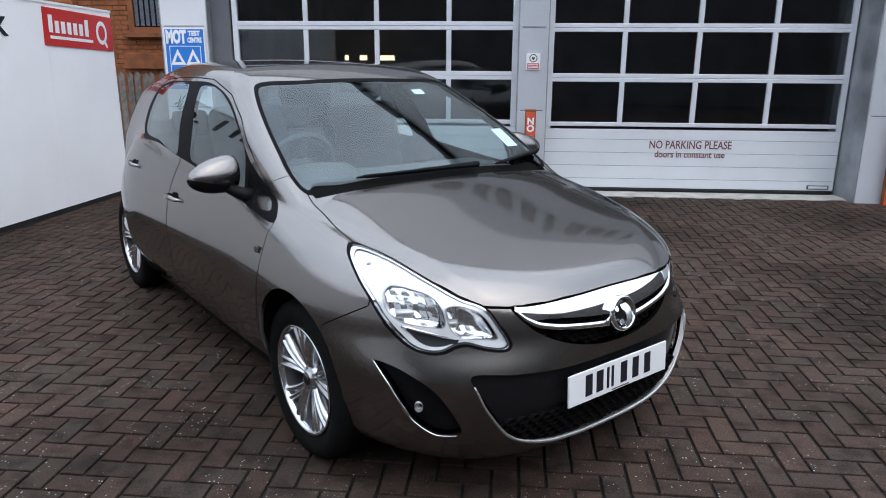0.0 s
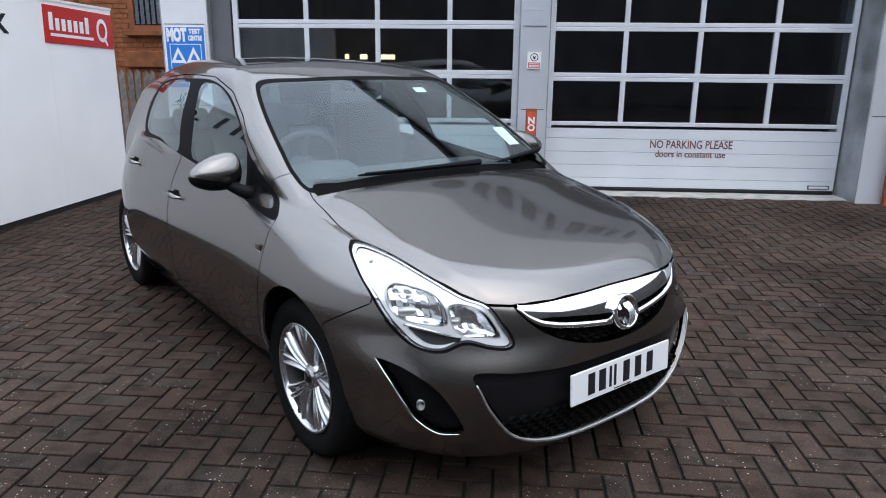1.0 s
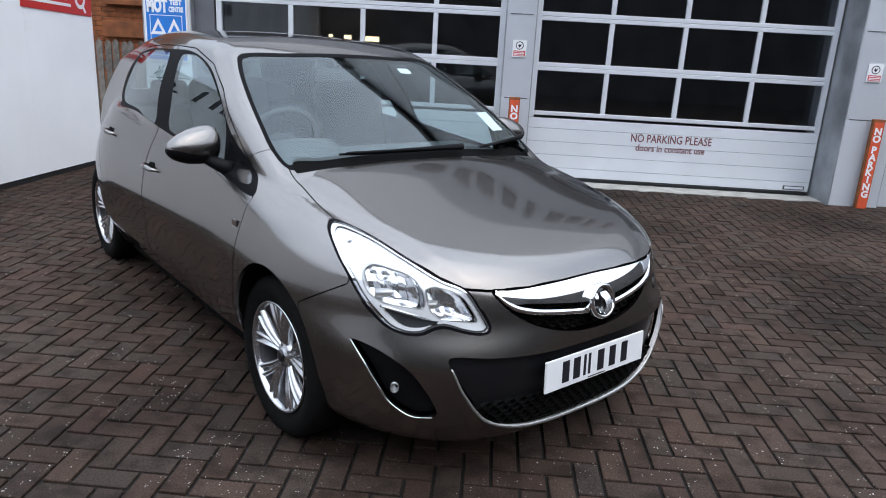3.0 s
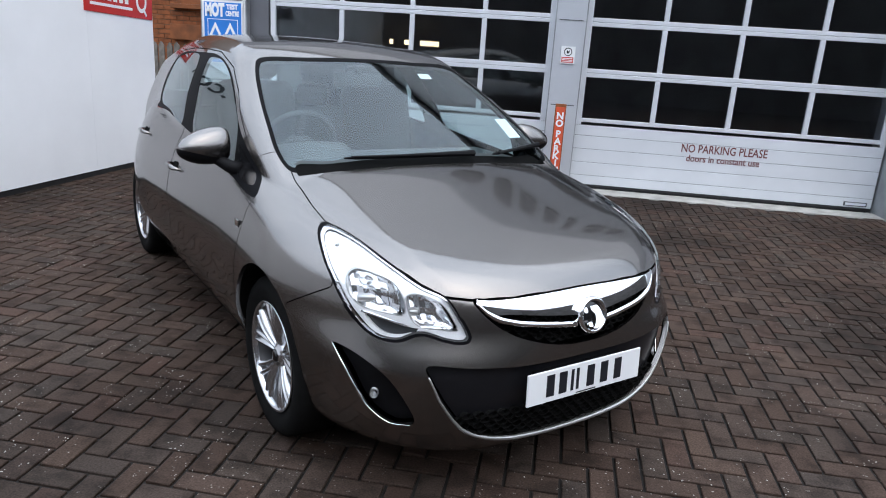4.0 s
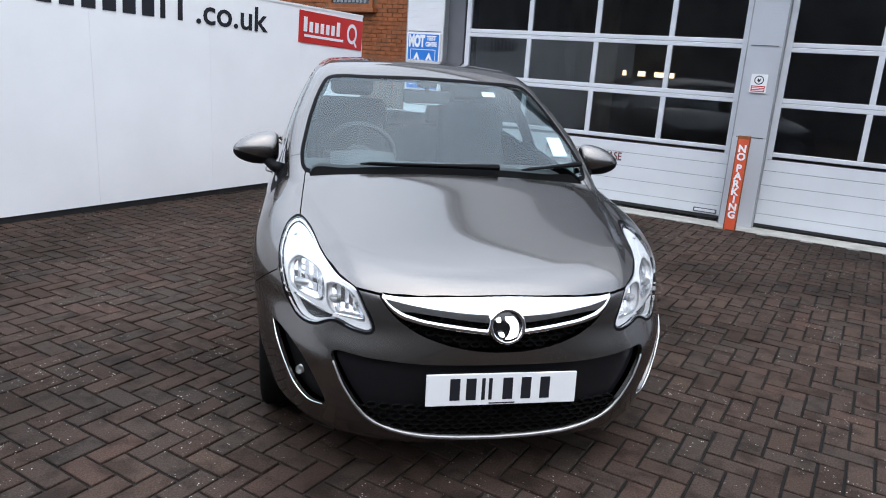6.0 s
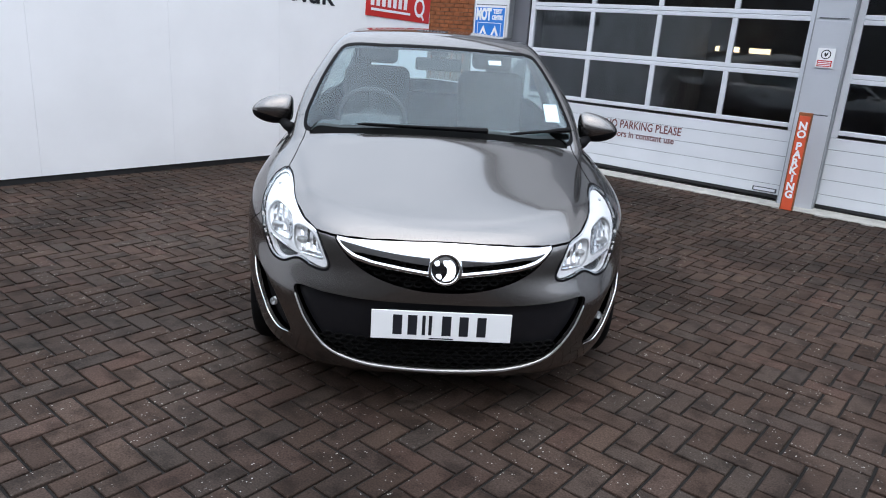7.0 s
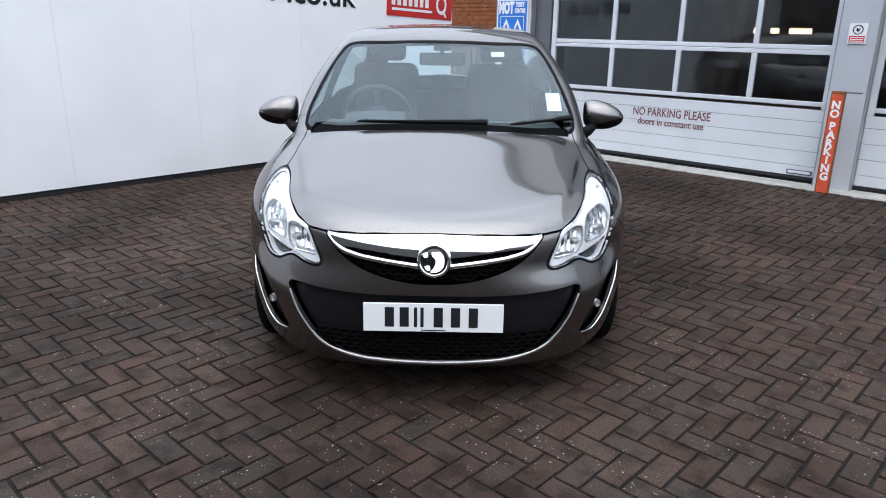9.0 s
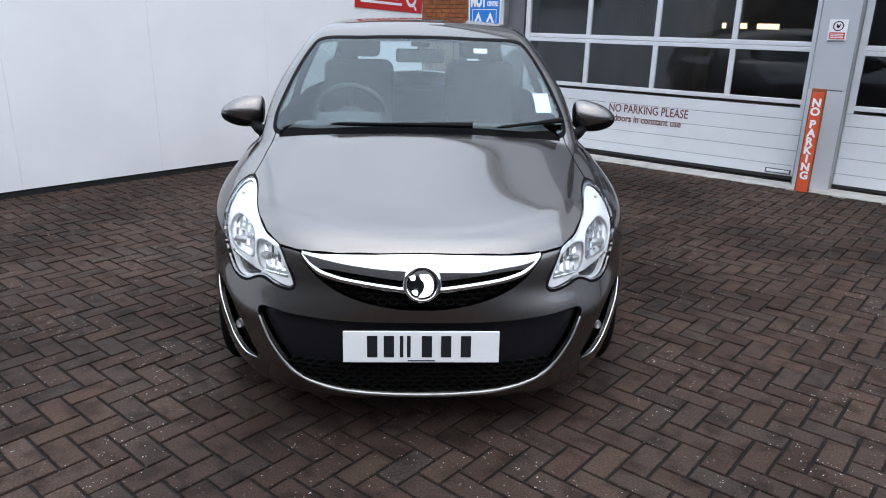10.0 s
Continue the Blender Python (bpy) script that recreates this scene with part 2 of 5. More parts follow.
def pillar(name, x0, x1, label, front=FRONT_Y, top=TOP_Z, sheet=M_CLAD):
    ob = empty(name)
    tagged(ob, label, "pillar", kind="structure")
    part("core", box_bm(x0, x1, front + 0.006, 9.0, -0.02, top), sheet, ob)
    # fine horizontal ribs of the cladding sheet
    n, pitch = int(round((top - 0.92) / 0.028)), 0.028
    ribs = bmesh.new()
    for i in range(n):
        z = 0.92 + i * pitch
        box_bm(x0 + 0.004, x1 - 0.004, front, front + 0.012, z + 0.003, z + pitch - 0.003, bm=ribs)
    tagged(part("ribbed_sheet", ribs, sheet, ob), kind="stuff")
    part("lower_panel", box_bm(x0 - 0.002, x1 + 0.002, front - 0.004, front + 0.01, -0.01, 0.912, 0.003), sheet, ob)
    for z in (0.915, 1.80):
        part("joint_strip", box_bm(x0 + 0.03, x1 - 0.03, front - 0.006, front + 0.012, z - 0.004, z + 0.004), M_DARKTRIM, ob)
    for s, x in ((-1, x0), (1, x1)):
        part("side_return", box_bm(min(x, x + s * 0.012), max(x, x + s * 0.012), front + 0.004, DOOR_Y - 0.006, -0.02, top), M_REVEAL, ob, "galvanised steel return")
    return ob


pillar("wall_pillar", -3.065, -2.545, "white ribbed metal pillar beside the workshop door", sheet=M_WHITECLAD)
pillar("wall_pillar", 0.925, 1.235, "narrow ribbed silver metal pillar between two workshop doors")
pillar("wall_pillar", 4.520, 5.02, "ribbed silver metal pillar beside the workshop door", front=8.16)
bm = box_bm(-2.533, -2.310, 8.60, 8.95, -0.02, TOP_Z, 0.003)
tagged(mesh_ob("door_jamb", bm, M_JAMB), "dark grey metal jamb beside the workshop door", "jamb", kind="structure")


def sectional_door(x0, x1, rise, end):
    w = x1 - x0
    last = min(w - 0.012, 0.92 - x0) if x0 < 0 else w - 0.012
    ob = empty("workshop_door", pose(x0, DOOR_Y, rise))
    tagged(ob, "closed white sectional workshop door with dark glazed upper panels", "door", "workshop doors")
    part("bottom_seal", box_bm(0.0, last, 0.005, 0.05, 0.008, 0.045, 0.008), M_RUBBER, ob, "black rubber seal")
    z = 0.045
    heights = (0.105, 0.148, 0.148, 0.148, 0.116)
    for h in heights:
        part("slat", box_bm(0.012, last, 0.0, 0.045, z + 0.002, z + h - 0.002, 0.003), M_DOOR, ob)
        z += h
    part("slat_backing", box_bm(0.014, last - 0.002, 0.008, 0.04, 0.046, z), M_DARKTRIM, ob)
    for xa, xb in ((0.012, 0.072), (w - end, last)):
        part("stile", box_bm(xa, xb, -0.004, 0.045, z, TOP_Z, 0.004), M_ALU, ob)
    pitch = (w - 0.084) / 4
    for k, z1 in enumerate(ROW_Z):
        h = 0.045
        for s in ((1,) if k == 0 else (-1, 1)):
            za, zb = (z1 + 0.001, z1 + h) if s > 0 else (z1 - h, z1 - 0.003)
            part("rail", box_bm(0.072, w - end, -0.002, 0.042, za, zb, 0.004), M_ALU, ob)
    for k in range(len(ROW_Z) - 1):
        za, zb = ROW_Z[k] + 0.045, ROW_Z[k + 1] - 0.045
        for i in range(1, 4):
            xm = 0.042 + i * pitch
            part("mullion", box_bm(xm - 0.027, xm + 0.027, 0.0, 0.042, za, zb, 0.004), M_ALU, ob)
        for i in range(4):
            xa, xb = 0.042 + i * pitch + 0.026, min(0.042 + (i + 1) * pitch - 0.026, w - end + 0.004)
            p = part("pane", box_bm(xa, xb, 0.022, 0.028, za - 0.004, zb + 0.004), M_PANE, ob, "dark window pane")
            p.visible_shadow = False
    part("pull_handle", box_bm(last - 0.29, last - 0.05, -0.012, 0.002, 0.062, 0.108, 0.006), M_DARKTRIM, ob, "black recessed pull handle")
    part("handle_recess", box_bm(last - 0.275, last - 0.065, -0.016, -0.008, 0.072, 0.098, 0.004), M_ALU, ob)
    a = moved(text_bm("NO PARKING PLEASE", 0.125, 0.002, 0.0015, width=0.905), pose(1.188, -0.001, 0.500))
    part("lettering", a, M_REDINK, ob, "dark red lettering NO PARKING PLEASE")
    b = moved(text_bm("doors in constant use", 0.105, 0.002, 0.0015, width=0.775), pose(1.253, -0.001, 0.400))
    part("lettering", b, M_REDINK, ob, "dark red lettering doors in constant use")
    return ob


for x0, x1, rise, end in DOORS:
    sectional_door(x0, x1, rise, end)

# wall above the doors, roof and the dim workshop behind them
bm = box_bm(-3.065, 9.0, 8.155, 8.95, TOP_Z, 3.95)
tagged(mesh_ob("wall_front", bm, M_FASCIA), "grey metal fascia above the workshop doors", "wall", kind="structure")
bm = box_bm(5.02, 9.0, 8.26, 8.9, -0.02, TOP_Z)
tagged(mesh_ob("wall_front_east", bm, M_CLAD), "silver metal cladding of the workshop front", "wall", kind="structure")
bm = box_bm(-3.065, 9.0, 8.95, 17.0, 3.80, 3.95)
tagged(mesh_ob("ceiling", bm, M_CLAD), "flat metal ceiling of the workshop", "ceiling", kind="structure")
bm = box_bm(-3.065, 9.0, 16.8, 17.0, -0.02, 3.80)
tagged(mesh_ob("wall_north", bm, M_INT), "dim back wall of the workshop", "wall", kind="structure")
bm = box_bm(-3.065, -2.9, 9.0, 16.8, -0.02, 3.80)
tagged(mesh_ob("wall_west", bm, M_INT), "dim side wall of the workshop", "wall", kind="structure")
bm = box_bm(8.85, 9.0, 8.95, 16.8, -0.02, 3.80)
tagged(mesh_ob("wall_east", bm, M_INT), "dim side wall of the workshop", "wall", kind="structure")
bm = box_bm(-2.9, 8.85, 8.72, 16.8, -0.02, 0.004)
tagged(mesh_ob("floor", bm, M_INTFLOOR), "grey painted workshop floor", "floor", kind="structure")

bm = prism_bm([(-3.065, 3.95), (9.0, 3.95), (9.0, EAVES_Z), (RIDGE_X, RIDGE_Z), (-3.065, EAVES_Z)], 8.17, 8.95, "y")
tagged(mesh_ob("wall_front_gable", bm, M_WALL), "white cladded gable high above the workshop doors", "wall", kind="structure")
verge = empty("roof_verge")
tagged(verge, "dark grey verge boards along the gable of the workshop", "trim", kind="structure")
for x in (-3.065, 9.0):
    u = Vector((RIDGE_X - x, RIDGE_Z - EAVES_Z))
    e = u.normalized() * 0.25
    o = [(x - e.x, EAVES_Z - e.y), (RIDGE_X, RIDGE_Z), (RIDGE_X, RIDGE_Z + 0.11), (x - e.x, EAVES_Z + 0.11 - e.y)]
    part("verge_board", prism_bm(o, 8.05, 8.17, "y"), M_DARKTRIM, verge)
    part("roof_slope", prism_bm([(p, q + 0.004) for p, q in o], 8.171, 17.0, "y"), M_DARKTRIM, verge, "dark grey roof sheet")
# unseen plain walls added round the viewer to cut low sky light
bm = box_bm(-16.0, 22.0, -7.3, -7.0, -0.02, 6.0)
tagged(mesh_ob("wall_south", bm, M_SKYBLOCK), "unseen plain dark wall added to hold back low sky light", "wall", kind="structure")
bm = box_bm(15.0, 15.3, -7.0, 12.0, -0.02, 4.5)
tagged(mesh_ob("wall_yard_east", bm, M_SKYBLOCK), "unseen plain dark wall added to hold back low sky light", "wall", kind="structure")

# ---- the hoarding wall with its lettering ----
CAR = pose(1.1197, 2.7951, 0, 0, 0, 41.39) @ Matrix.Diagonal((1.016, 1.012, 1.0, 1))
W_TURN = math.degrees(math.atan2(1.0, 0.0792))  # heading of the wall towards the workshop
HOARDING = pose(-3.372, 7.80, 0, 0, 0, W_TURN)
hoarding = empty("hoarding_wall", HOARDING)
tagged(hoarding, "tall white painted hoarding wall along the yard", "wall", kind="structure")


def wall_top(s):
    return 1.912 - 0.03 * s


cuts = [0.165, -0.85] + [-2.04 - 1.19 * k for k in range(10)] + [-14.5]
for a, b in zip(cuts, cuts[1:]):
    part("panel", prism_bm([(b + 0.0007, 0.055), (a - 0.0007, 0.055), (a - 0.0007, wall_top(a)), (b + 0.0007, wall_top(b))], 0.0, 0.10, "y"), M_WALL, hoarding, "smooth white panel")
part("coping", prism_bm([(-14.5, wall_top(-14.5)), (0.17, wall_top(0.17)), (0.17, wall_top(0.17) + 0.022), (-14.5, wall_top(-14.5) + 0.022)], -0.008, 0.11, "y"), M_WHITE, hoarding, "thin white coping")
# black strip carries the shadow of the gap under the panels in its colour
part("foot_shadow_strip", box_bm(-14.5, 0.15, 0.015, 0.09, -0.02, 0.055), M_RUBBER, hoarding, "black strip for the shadow in the gap at the foot")

TILT_S = math.degrees(math.atan(-0.047))
banner = empty("red_sign", HOARDING @ pose(-0.885, -0.004, 1.568, 0, -TILT_S, 0) @ Matrix.Diagonal((1.06, 1, 1.04, 1)))
tagged(banner, "red dealer sign with white bars fixed to the white wall", "sign")
part("board", box_bm(0, 0.975, -0.006, 0.004, 0, 0.325, 0.002), M_RED, banner)
for k in range(7):
    h = 0.15 if k in (0, 6) else 0.105
    part("bar", box_bm(0.06 + 0.082 * k, 0.06 + 0.082 * k + 0.05, -0.009, -0.005, 0.115, 0.115 + h), M_WHITE, banner, "white bar")
part("small_bar", box_bm(0.07, 0.66, -0.009, -0.005, 0.062, 0.088), M_WHITE, banner, "thin white bar")
q = lathe_bm([(0.062, -0.009), (0.095, -0.009), (0.095, -0.005)], 32, "y")
part("ring", moved(q, pose(0.80, 0, 0.165) @ Matrix.Diagonal((0.85, 1, 1.15, 1))), M_WHITE, banner, "white ring")
part("ring_tail", moved(box_bm(-0.012, 0.012, -0.009, -0.005, -0.05, 0.02), pose(0.85, 0, 0.07, 0, -35, 0)), M_WHITE, banner)

web = empty("wall_lettering", HOARDING @ pose(-2.19, -0.003, 1.668, 0, -TILT_S * 0.75, 0))
tagged(web, "large black web address lettering on the white wall", "lettering")
part("letters", text_bm(".co.uk", 0.335, 0.003, 0.004, width=0.87), M_BLACKINK, web, "black letters")
for k in range(8):
    x = -1.46 + 0.18 * k
    tall = 0.24 if k in (4, 6, 7) else 0.175
    wd = 0.05 if k > 5 else 0.12
    part("bar", box_bm(x, x + wd, -0.003, 0.0, 0.0, tall), M_BLACKINK, web, "black bar")

# dark raised sign high on the fascia: a round emblem and a row of bars
fascia_sign = empty("fascia_sign", pose(0.35, 8.155, 3.22))
tagged(fascia_sign, "dark raised bars and round emblem on the grey fascia", "sign")
part("emblem", moved(lathe_bm([(0.0, -0.05), (0.20, -0.05), (0.24, -0.03), (0.24, 0.0)], 32, "y"), pose(0.25, 0, 0.25)), M_BLACKINK, fascia_sign, "dark round emblem")
for k, (h, wd) in enumerate(((0.34, 0.20), (0.26, 0.18), (0.26, 0.16), (0.34, 0.10), (0.34, 0.20), (0.26, 0.18), (0.34, 0.10), (0.34, 0.10))):
    part("bar", box_bm(0.62 + 0.29 * k, 0.62 + 0.29 * k + wd, -0.05, 0.0, 0.06, 0.06 + h, 0.006), M_BLACKINK, fascia_sign, "dark bar")

# ---- signs on the pillars ----
mot = empty("test_centre_sign", pose(-3.035, 8.472, 1.10) @ Matrix.Diagonal((1.195, 1, 1.195, 1)))
tagged(mot, "blue and white vehicle test centre sign on the pillar", "sign")
part("board", box_bm(0, 0.392, 0.0, 0.02, 0, 0.57, 0.003), M_WHITE, mot, "white border")
part("field", box_bm(0.012, 0.380, -0.003, 0.001, 0.012, 0.558, 0.001), M_BLUE, mot, "blue field")
part("lettering", moved(text_bm("MOT", 0.155, 0.002, 0.010, width=0.195), pose(0.022, -0.003, 0.437)), M_WHITE, mot, "white letters MOT")
part("lettering", moved(text_bm("TEST", 0.06, 0.002, 0.003, width=0.115), pose(0.235, -0.003, 0.50)), M_WHITE, mot, "white letters TEST")
part("lettering", moved(text_bm("CENTRE", 0.06, 0.002, 0.003, width=0.135), pose(0.226, -0.003, 0.44)), M_WHITE, mot, "white letters CENTRE")
for x0, x1, z0, z1 in ((0.045, 0.347, 0.05, 0.056), (0.045, 0.347, 0.402, 0.408), (0.045, 0.051, 0.056, 0.402), (0.341, 0.347, 0.056, 0.402)):
    part("frame_line", box_bm(x0, x1, -0.0045, -0.002, z0, z1), M_WHITE, mot)


def triangle(cx, z0, w, h, line, up=True):
    s = 1 if up else -1
    bm = bmesh.new()
    o = [(cx - w, z0), (cx + w, z0), (cx, z0 + s * h)]
    c = (cx, z0 + s * h / 3)
    i = [(c[0] + (x - c[0]) * line, c[1] + (z - c[1]) * line) for x, z in o]
    for y in (-0.0055,):
        a = [bm.verts.new((x, y, z)) for x, z in o]
        b = [bm.verts.new((x, y, z)) for x, z in i]
        d = [bm.verts.new((x, -0.002, z)) for x, z in o]
        for k in range(3):
            j = (k + 1) % 3
            bm.faces.new((a[k], a[j], b[j], b[k]))
            bm.faces.new((d[k], d[j], a[j], a[k]))
    return bm


for cx, z in ((0.122, 0.235), (0.270, 0.235), (0.196, 0.088)):
    part("triangle", triangle(cx, z, 0.074, 0.145, 0.46), M_WHITE, mot, "white triangle")

for x, y, z, tall in ((1.005, 8.482, 1.352, 0.172), (4.625, 8.142, 1.305, 0.172)):
    s = empty("warning_notice", pose(x, y, z) @ Matrix.Diagonal((1.06, 1, 1.04, 1)))
    tagged(s, "small white and red prohibition notice on the pillar", "sign", "warning notices")
    part("board", box_bm(0, 0.142, 0.0, 0.012, 0, tall, 0.002), M_WHITE, s)
    part("red_band", box_bm(0.012, 0.130, -0.003, 0.001, 0.012, 0.066), M_RED, s)
    for k in range(3):
        part("text_bar", box_bm(0.020, 0.122, -0.0045, -0.002, 0.019 + 0.015 * k, 0.026 + 0.015 * k), M_WHITE, s)
    part("circle", moved(lathe_bm([(0.033, -0.002), (0.041, -0.002), (0.041, 0.001)], 28, "y"), pose(0.071, 0, 0.118)), M_BLACKINK, s)
    part("pictogram", moved(prism_bm([(-0.012, 0.018), (0.004, 0.004), (0.016, 0.020), (0.014, -0.004), (0.0, -0.022), (-0.014, -0.006)], -0.003, 0.0), pose(0.071, 0, 0.118)), M_BLACKINK, s)


def no_parking_post(x, y):
    p = empty("no_parking_post", pose(x, y, 0))
    tagged(p, "orange-red board post with white NO PARKING lettering", "post", "no parking posts")
    part("board", box_bm(-0.058, 0.058, 0.0, 0.05, 0.0, 0.94, 0.004), M_WOOD, p, "brown timber backing")
    part("face", box_bm(-0.046, 0.050, -0.006, 0.002, 0.004, 0.910, 0.002), M_POST, p, "orange-red face")
    z = 0.785
    for ch in "NO PARKING":
        if ch == " ":
            z -= 0.035
            continue
        b = text_bm(ch, 0.098, 0.002, 0.004)
        wd = max(v.co.x for v in b.verts)
        part("letter", moved(b, pose(-wd / 2 + 0.002, -0.007, z)), M_WHITE, p, "white letter " + ch)
        z -= 0.078
    return p


no_parking_post(1.062, 8.26)
no_parking_post(4.81, 8.06)

# ---- behind the gap: neighbouring house and picket fence ----
def boxes(cells, d0, d1, chamfer, seed, jitter, axis="z"):
    """Many small bricks as one mesh: cells are (a0, a1, b0, b1); d1 is the face, chamfered, a little uneven."""
    rng = np.random.default_rng(seed)
    c = np.asarray(cells, float)
    n = len(c)
    h = d1 + rng.normal(0, jitter, n)
    s = (-1) if d1 < d0 else 1
    tilt = rng.normal(0, jitter * 0.5, (n, 4))
    cor = np.stack([c[:, (0, 2)], c[:, (1, 2)], c[:, (1, 3)], c[:, (0, 3)]], 1)
    mid = cor.mean(1, keepdims=True)
    inn = cor - np.sign(cor - mid) * chamfer
    lay = [np.concatenate([cor, np.full((n, 4, 1), d0)], 2), np.concatenate([cor, (h[:, None] - s * chamfer * 0.8 + tilt)[..., None]], 2), np.concatenate([inn, (h[:, None] + tilt)[..., None]], 2)]
    v = np.concatenate(lay, 1).reshape(-1, 3)
    if axis == "y":
        v = v[:, (0, 2, 1)]
    q = []
    for k in range(4):
        j = (k + 1) % 4
        q += [(k, j, 4 + j, 4 + k), (4 + k, 4 + j, 8 + j, 8 + k)]
    q.append((8, 9, 10, 11))
    f = (np.arange(n)[:, None, None] * 12 + np.array(q)).reshape(-1, 4)
    if axis == "y":
        f = f[:, ::-1] if s > 0 else f
        f = f[:, ::-1]
    return v, f


def stuff_mesh(name, v, f, material):
    me = bpy.data.meshes.new(name)
    me.from_pydata(v.tolist(), [], f.tolist())
    me.materials.append(material)
    bm = bmesh.new()
    bm.from_mesh(me)
    bmesh.ops.recalc_face_normals(bm, faces=bm.faces[:])
    bm.to_mesh(me)
    bm.free()
    return new(name, me)


HOUSE_Y = 12.0
house = empty("house", pose(0, 0, 0))
tagged(house, "orange-brown brick house with timber windows beyond the fence", "house")
hb = part("wall", box_bm(-9.5, -3.3, HOUSE_Y, HOUSE_Y + 0.3, -0.02, 5.2), M_MORTAR, house, "mortared brick wall")
cells = []
WIN = ((-5.12, -4.42, 1.92, 2.95), (-7.08, -6.20, 2.40, 3.2))
for r in range(45):
    z = 0.6 + r * 0.075
    for k in range(28):
        x = -9.4 + k * 0.225 + (r % 2) * 0.1125
        if not any(a - 0.1 < x + 0.11 < b + 0.1 and c - 0.1 < z + 0.03 < d + 0.1 for a, b, c, d in WIN):
            cells.append((x + 0.005, x + 0.220, z + 0.005, z + 0.070))
v, f = boxes(cells, HOUSE_Y + 0.01, HOUSE_Y - 0.012, 0.004, 3, 0.0015, "y")
bricks = stuff_mesh("brickwork", v, f, M_BRICKH)
bricks.parent = house
tagged(bricks, "orange-brown bricks", kind="stuff")
for a, b, c, d in WIN:
    wdw = empty("window", pose(0, 0, 0))
    wdw.parent = house
    part("frame", merged(box_bm(a - 0.08, b + 0.08, HOUSE_Y - 0.05, HOUSE_Y + 0.02, c - 0.08, c), box_bm(a - 0.08, b + 0.08, HOUSE_Y - 0.05, HOUSE_Y + 0.02, d, d + 0.08),
         box_bm(a - 0.08, a, HOUSE_Y - 0.048, HOUSE_Y + 0.02, c, d), box_bm(b, b + 0.08, HOUSE_Y - 0.048, HOUSE_Y + 0.02, c, d), box_bm(a, b, HOUSE_Y - 0.045, HOUSE_Y + 0.0, c + 0.5, c + 0.55)), M_WOOD, wdw, "brown timber frame")
    part("sill", box_bm(a - 0.16, b + 0.16, HOUSE_Y - 0.14, HOUSE_Y + 0.0, c - 0.16, c - 0.085, 0.01), M_WOOD, wdw, "brown timber sill")
    part("pane", box_bm(a, b, HOUSE_Y - 0.02, HOUSE_Y - 0.015, c, d), M_PANE, wdw)
    part("room", box_bm(a, b, HOUSE_Y - 0.006, HOUSE_Y + 0.0, c, d), M_DARK0, wdw)
    n = int((b - a) / 0.09)
    for k in range(n):
        part("blind_slat", box_bm(a + 0.09 * k + 0.012, a + 0.09 * k + 0.07, HOUSE_Y - 0.013, HOUSE_Y - 0.009, c + 0.02, d - 0.02), M_WHITE, wdw, "white vertical blind")
# brown board added to stand in for a dark opening under the window
part("dark_opening_board", box_bm(-5.32, -4.1, HOUSE_Y - 0.10, HOUSE_Y - 0.01, 1.27, 1.52, 0.01), M_WOOD, house, "dark brown board standing in for a dark window opening")

fence = empty("picket_fence", pose(-4.30, 9.06, 0))
tagged(fence, "weathered grey picket fence in front of the brick house", "fence")
for z in (0.35, 0.95):
    part("rail", box_bm(0, 1.25, 0.022, 0.06, z, z + 0.08, 0.004), M_FENCE, fence)
pick = None
for k in range(13):
    if pick is None:
        pick = part("picket", prism_bm([(0, 0), (0.07, 0), (0.07, 1.24), (0.035, 1.285), (0, 1.24)], 0.0, 0.02), M_FENCE, fence)
    else:
        o = new("picket", pick.data)
        o.parent = fence
        o.matrix_basis = pose(0.096 * k, 0, random.uniform(-0.015, 0.01), 0, random.uniform(-1.2, 1.2), 0)

# lamps deep in the workshop
for x, w in ((-2.02, 0.46), (-2.38, 0.20), (-2.72, 0.12)):
    lamp = empty("workshop_lamp", pose(x, 16.72, 1.46))
    tagged(lamp, "lit warm workshop lamp on the far wall", "lamp", "workshop lamps")
    part("housing", box_bm(0, w, 0.0, 0.06, -0.07, 0.07, 0.01), M_ALU, lamp)
    part("tube", box_bm(0.02, w - 0.02, -0.02, 0.0, -0.05, 0.05, 0.01), M_TUBE, lamp, "glowing tube")

# ---- the car's outer form: x to its left, y rearwards from the number plate, z up ----
def spline(xs, ys):
    """A natural cubic through the knots, straight beyond them."""
    xs, ys = np.array(xs, float), np.array(ys, float)
    n, h = len(xs), np.diff(xs)
    a, r = np.eye(n), np.zeros(n)
    for i in range(1, n - 1):
        a[i, i - 1 : i + 2] = h[i - 1], 2 * (h[i - 1] + h[i]), h[i]
        r[i] = 6 * ((ys[i + 1] - ys[i]) / h[i] - (ys[i] - ys[i - 1]) / h[i - 1])
    m = np.linalg.solve(a, r)

    def value(x):
        x = np.asarray(x, float)
        c = np.clip(x, xs[0], xs[-1])
        i = np.clip(np.searchsorted(xs, c) - 1, 0, n - 2)
        hi, t0, t1 = h[i], xs[i + 1] - c, c - xs[i]
        out = (m[i] * t0**3 + m[i + 1] * t1**3) / (6 * hi) + (ys[i] / hi - m[i] * hi / 6) * t0 + (ys[i + 1] / hi - m[i + 1] * hi / 6) * t1
        s0 = (ys[1] - ys[0]) / h[0] - h[0] * (2 * m[0] + m[1]) / 6
        s1 = (ys[-1] - ys[-2]) / h[-1] + h[-1] * (m[-2] + 2 * m[-1]) / 6
        return out + np.minimum(x - xs[0], 0) * s0 + np.maximum(x - xs[-1], 0) * s1

    return value


def step(a, b, x):
    t = np.clip((x - a) / (b - a), 0, 1)
    return t * t * (3 - 2 * t)


